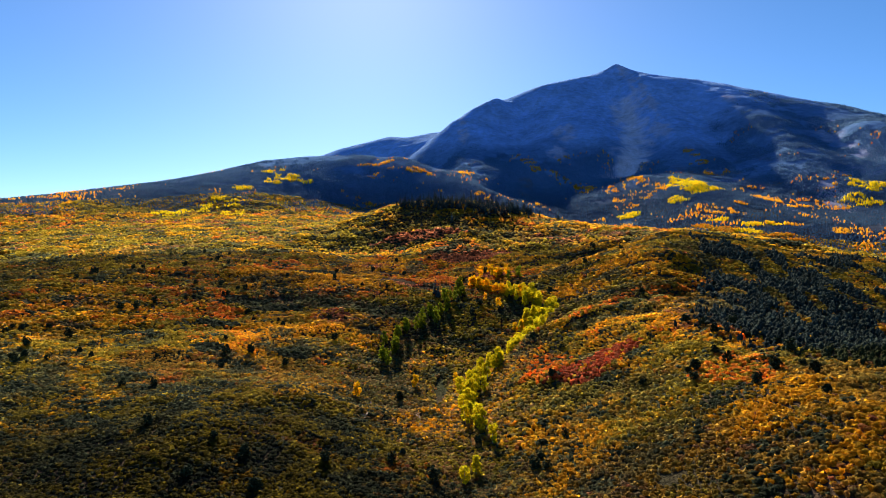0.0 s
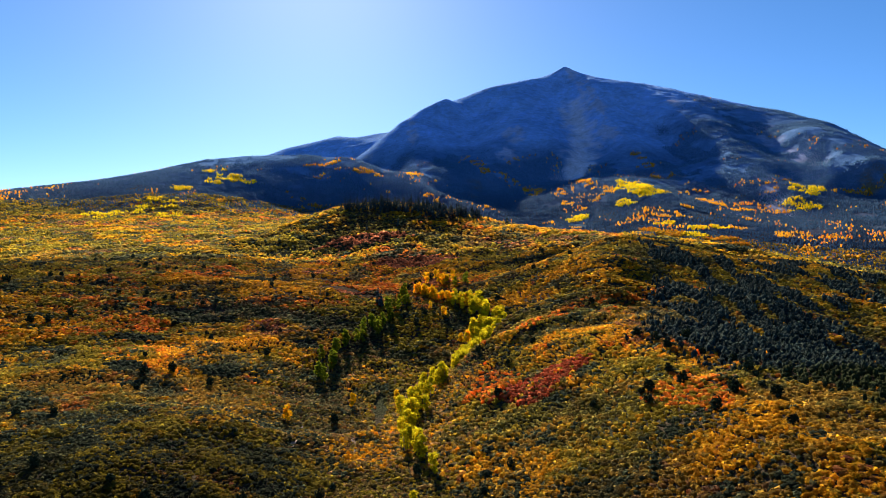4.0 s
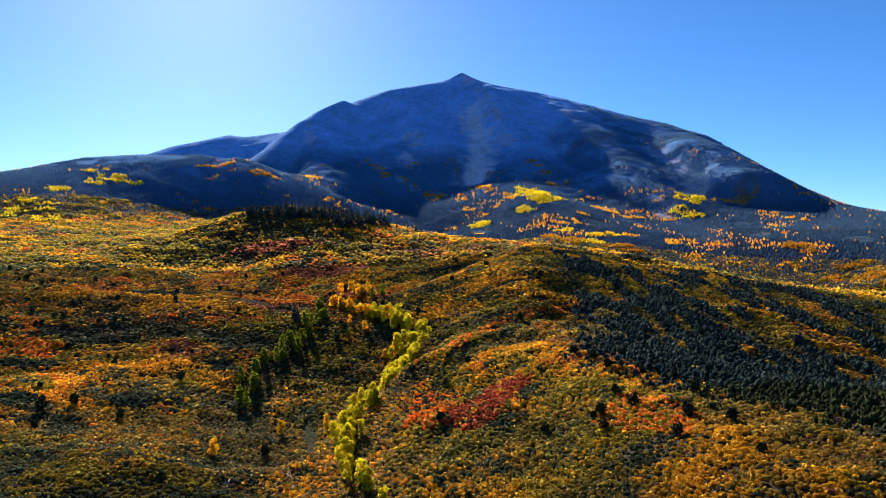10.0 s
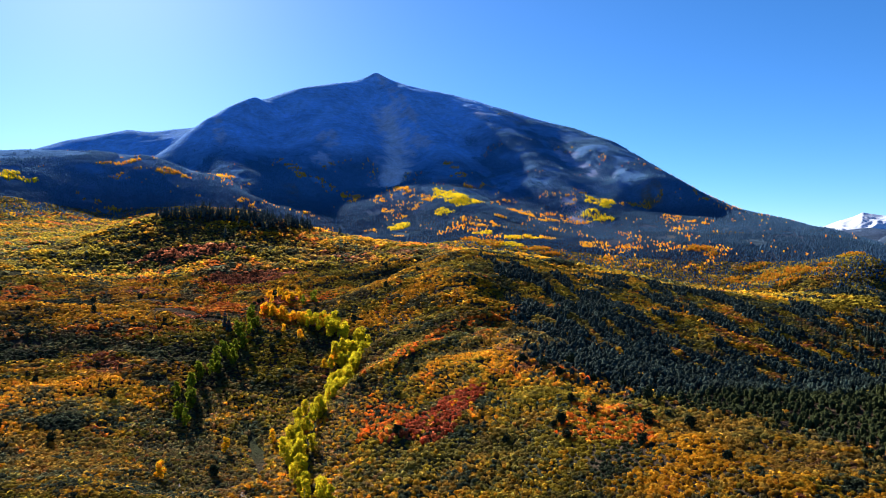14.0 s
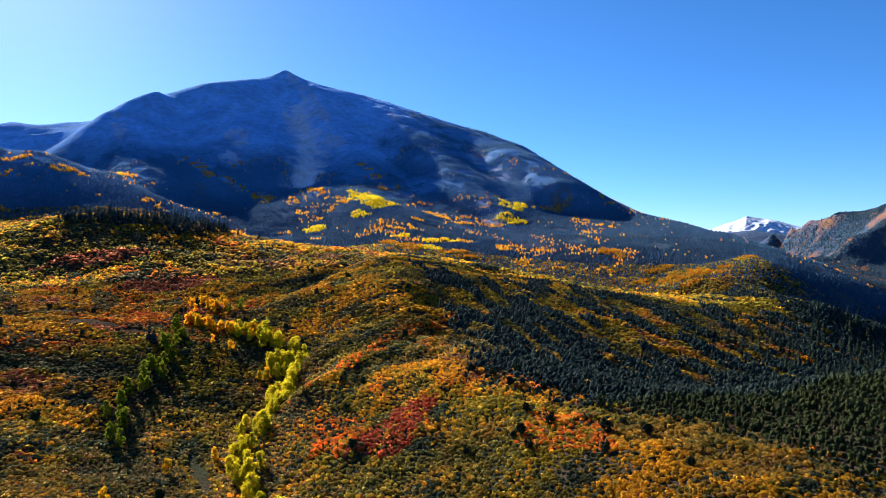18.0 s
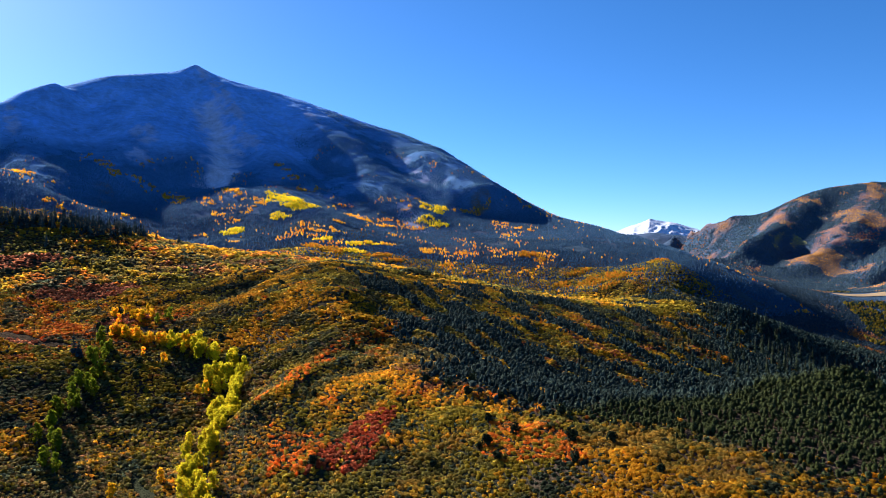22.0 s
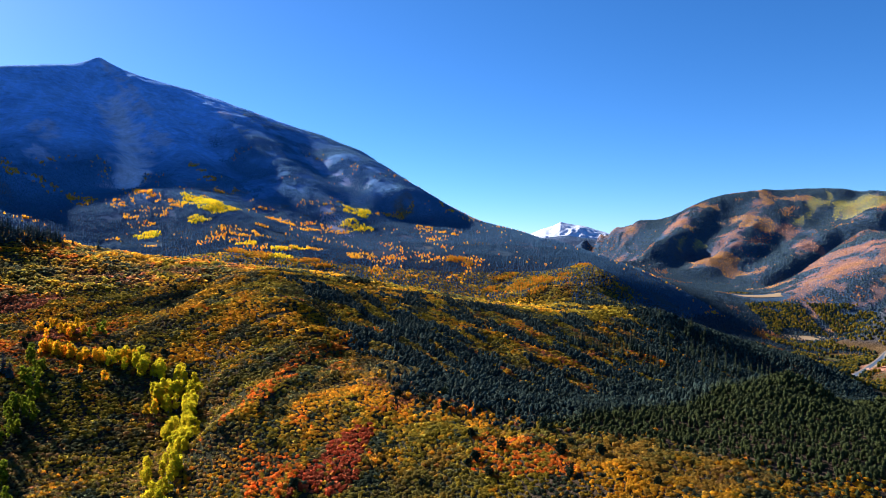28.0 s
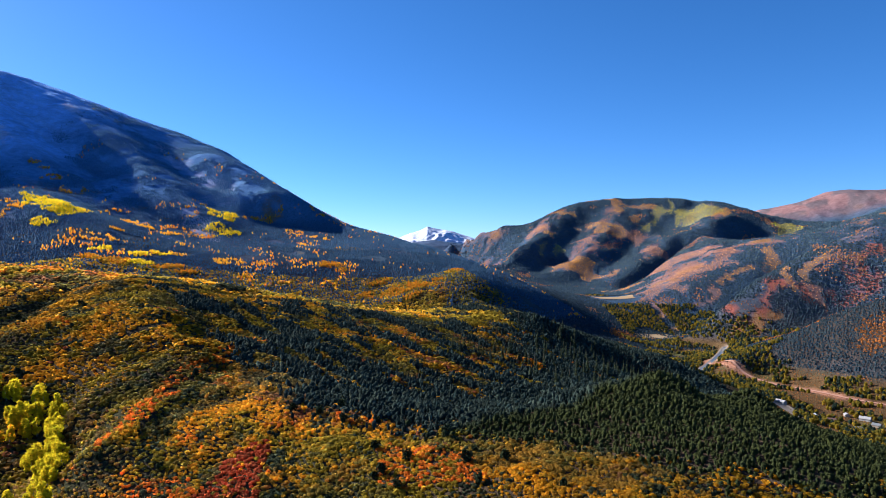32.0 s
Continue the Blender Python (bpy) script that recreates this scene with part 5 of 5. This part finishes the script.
ribbon("farm_track", [(905, 270), (860, 240), (835, 190), (880, 150), (960, 140)], 6, 0.9, GRAVEL, "gravel lane between the houses", "lane")
# bare stony ground in the gully
for line in ([(-16, 395), (-12, 420), (-15, 440), (-22, 458)], [(-45, 400), (-42, 430), (-48, 455)]):
    ribbon("stony_wash", line, 2.2, 0.35, WASH, "pale stony wash in the gully between the bushes", "dry wash", 4.0)

# ---- houses in the valley ----
SIDING = [plain("siding", c, 0.7, 2.0, 0.12) for c in ((0.22, 0.20, 0.18), (0.15, 0.11, 0.08), (0.27, 0.26, 0.25), (0.19, 0.15, 0.12))]
ROOFS = [plain("roofing", c, 0.6, 3.0, 0.15) for c in ((0.19, 0.19, 0.20), (0.13, 0.075, 0.06), (0.25, 0.25, 0.25), (0.11, 0.12, 0.13))]
PANE, _nt, _b = mat("window_glass")
_b.inputs["Base Color"].default_value, _b.inputs["Roughness"].default_value = (0.03, 0.035, 0.04, 1), 0.08
FRAME = plain("window_paint", (0.62, 0.60, 0.56), 0.6, 4.0, 0.08)
DOOR = plain("door_paint", (0.16, 0.07, 0.05), 0.6, 4.0, 0.1)


def block(bm, x0, x1, y0, y1, z0, z1):
    v = [bm.verts.new(p) for p in ((x0, y0, z0), (x1, y0, z0), (x1, y1, z0), (x0, y1, z0), (x0, y0, z1), (x1, y0, z1), (x1, y1, z1), (x0, y1, z1))]
    for f in ((3, 2, 1, 0), (4, 5, 6, 7), (0, 1, 5, 4), (1, 2, 6, 5), (2, 3, 7, 6), (3, 0, 4, 7)):
        bm.faces.new([v[k] for k in f])


def made(name, bm, material):
    me = bpy.data.meshes.new(name)
    bm.to_mesh(me)
    bm.free()
    me.materials.append(material)
    return me


def house(x, y, turn, w, d, h, k, label):
    root = tagged(new("house"), label, "house", "houses on the valley floor")
    bm = bmesh.new()
    lo = [bm.verts.new(p) for p in ((-w / 2, -d / 2, -1), (w / 2, -d / 2, -1), (w / 2, d / 2, -1), (-w / 2, d / 2, -1))]
    hi = [bm.verts.new(p) for p in ((-w / 2, -d / 2, h), (w / 2, -d / 2, h), (w / 2, d / 2, h), (-w / 2, d / 2, h))]
    e, g = bm.verts.new((-w / 2, 0, h + 0.32 * d)), bm.verts.new((w / 2, 0, h + 0.32 * d))
    for f in ((lo[0], lo[1], hi[1], hi[0]), (lo[2], lo[3], hi[3], hi[2]), (lo[1], lo[2], hi[2], g, hi[1]), (lo[3], lo[0], hi[0], e, hi[3])):
        bm.faces.new(f)
    part("wall", made("wall", bm, SIDING[k % 4]), root)
    for s in (-1, 1):
        bm = bmesh.new()
        rise, out = 0.32 * d, d / 2 + 0.5
        q = [(-w / 2 - 0.5, 0, h + rise + 0.02), (w / 2 + 0.5, 0, h + rise + 0.02), (w / 2 + 0.5, s * out, h - 0.30), (-w / 2 - 0.5, s * out, h - 0.30)]
        low, top = [bm.verts.new(p) for p in q], [bm.verts.new((p[0], p[1], p[2] + 0.22)) for p in q]
        bm.faces.new(low), bm.faces.new(top)
        for i in range(4):
            bm.faces.new((low[i], low[(i + 1) % 4], top[(i + 1) % 4], top[i]))
        bmesh.ops.recalc_face_normals(bm, faces=bm.faces)
        part("roof", made("roof", bm, ROOFS[k % 4]), root)
    bm = bmesh.new()
    block(bm, -0.5, 0.5, -d / 2 - 0.06, -d / 2 + 0.02, 0.1, 2.15)
    part("door", made("door", bm, DOOR), root)
    for c in (-w * 0.32, w * 0.3):
        bm = bmesh.new()
        for x0, x1, z0, z1 in ((-0.92, 0.92, 0.9, 1.0), (-0.92, 0.92, 2.2, 2.3), (-0.92, -0.8, 1.0, 2.2), (0.8, 0.92, 1.0, 2.2)):
            block(bm, c + x0, c + x1, -d / 2 - 0.09, -d / 2 + 0.02, z0, z1)
        window = part("window", made("window", bm, FRAME), root)
        for x0, x1 in ((-0.8, -0.03), (0.03, 0.8)):
            bm = bmesh.new()
            block(bm, c + x0, c + x1, -d / 2 - 0.05, -d / 2 + 0.02, 1.0, 2.2)
            part("pane", made("pane", bm, PANE), window)
    root.matrix_basis = pose(x, y, float(height([x], [y])[0]) + 0.2, 0, 0, turn)


house(912, 278, 60, 14, 7, 3.0, 2, "long white house beside the gravel yard")
house(886, 232, 30, 9, 7, 2.8, 0, "small pale house with a grey roof")
house(880, 214, 110, 11, 7, 2.8, 1, "brown timber house with a dark red roof")
house(926, 178, 80, 13, 8, 3.2, 2, "white-roofed house among the cottonwoods")
house(897, 164, 70, 10, 7, 2.8, 3, "tan house with a dark roof under trees")
house(936, 200, 20, 8, 6, 2.6, 0, "small grey-roofed house by the lane")
house(858, 182, 100, 9, 6, 2.6, 3, "low tan shed beside the lane")

# ---- the snowy range at the end of the valley ----
SNOW, _nt, _b = mat("snow_and_rock")
_geo = _nt.nodes.new("ShaderNodeNewGeometry")
_n = node(_nt, "ShaderNodeTexNoise", Scale=0.02, Detail=6.0, Roughness=0.7)
_nt.links.new(_geo.outputs["Position"], _n.inputs["Vector"])
_r = _nt.nodes.new("ShaderNodeValToRGB")
# rock and snow tones are lifted to pale blue to look hazed
_r.color_ramp.elements[0].position, _r.color_ramp.elements[0].color = 0.46, (0.42, 0.48, 0.62, 1)
_r.color_ramp.elements[1].position, _r.color_ramp.elements[1].color = 0.56, (0.66, 0.70, 0.80, 1)
_nt.links.new(_n.outputs["Fac"], _r.inputs["Fac"])
_nt.links.new(_r.outputs["Color"], _b.inputs["Base Color"])
_b.inputs["Roughness"].default_value = 0.8
az_ = np.linspace(49.5, 60.5, 120)
prof = np.interp(az_, [49.5, 51.6, 52.8, 53.6, 54.2, 55.0, 55.8, 56.6, 57.6, 58.6, 60.5], [120, 165, 205, 222, 248, 232, 228, 205, 178, 150, 120])
vv = np.linspace(0, 1, 40)
A_, V_ = np.meshgrid(np.radians(az_), vv, indexing="ij")
R_ = 4450 + 320 * V_
X_, Y_ = -142 + R_ * np.sin(A_), 127 + R_ * np.cos(A_)
keep_ = V_ ** 0.8
Z_ = 40 + (prof[:, None] - 40) * keep_ + ((ridged(X_.ravel(), Y_.ravel(), 150, 4, 291) - 0.55).reshape(X_.shape)) * 60 * np.sin(np.pi * V_) + (fbm(X_.ravel(), Y_.ravel(), 60, 3, 295).reshape(X_.shape)) * 5 * V_
na_, nv_ = X_.shape
faces = np.array([[i * nv_ + j, (i + 1) * nv_ + j, (i + 1) * nv_ + j + 1, i * nv_ + j + 1] for i in range(na_ - 1) for j in range(nv_ - 1)])
me = mesh_from("snowy_range", np.stack([X_, Y_, Z_], -1).reshape(-1, 3), faces, SNOW)
tagged(new("snowy_range", me), "distant snow-dusted mountain range at the valley's head, paled by painted haze", "mountain", kind="structure")
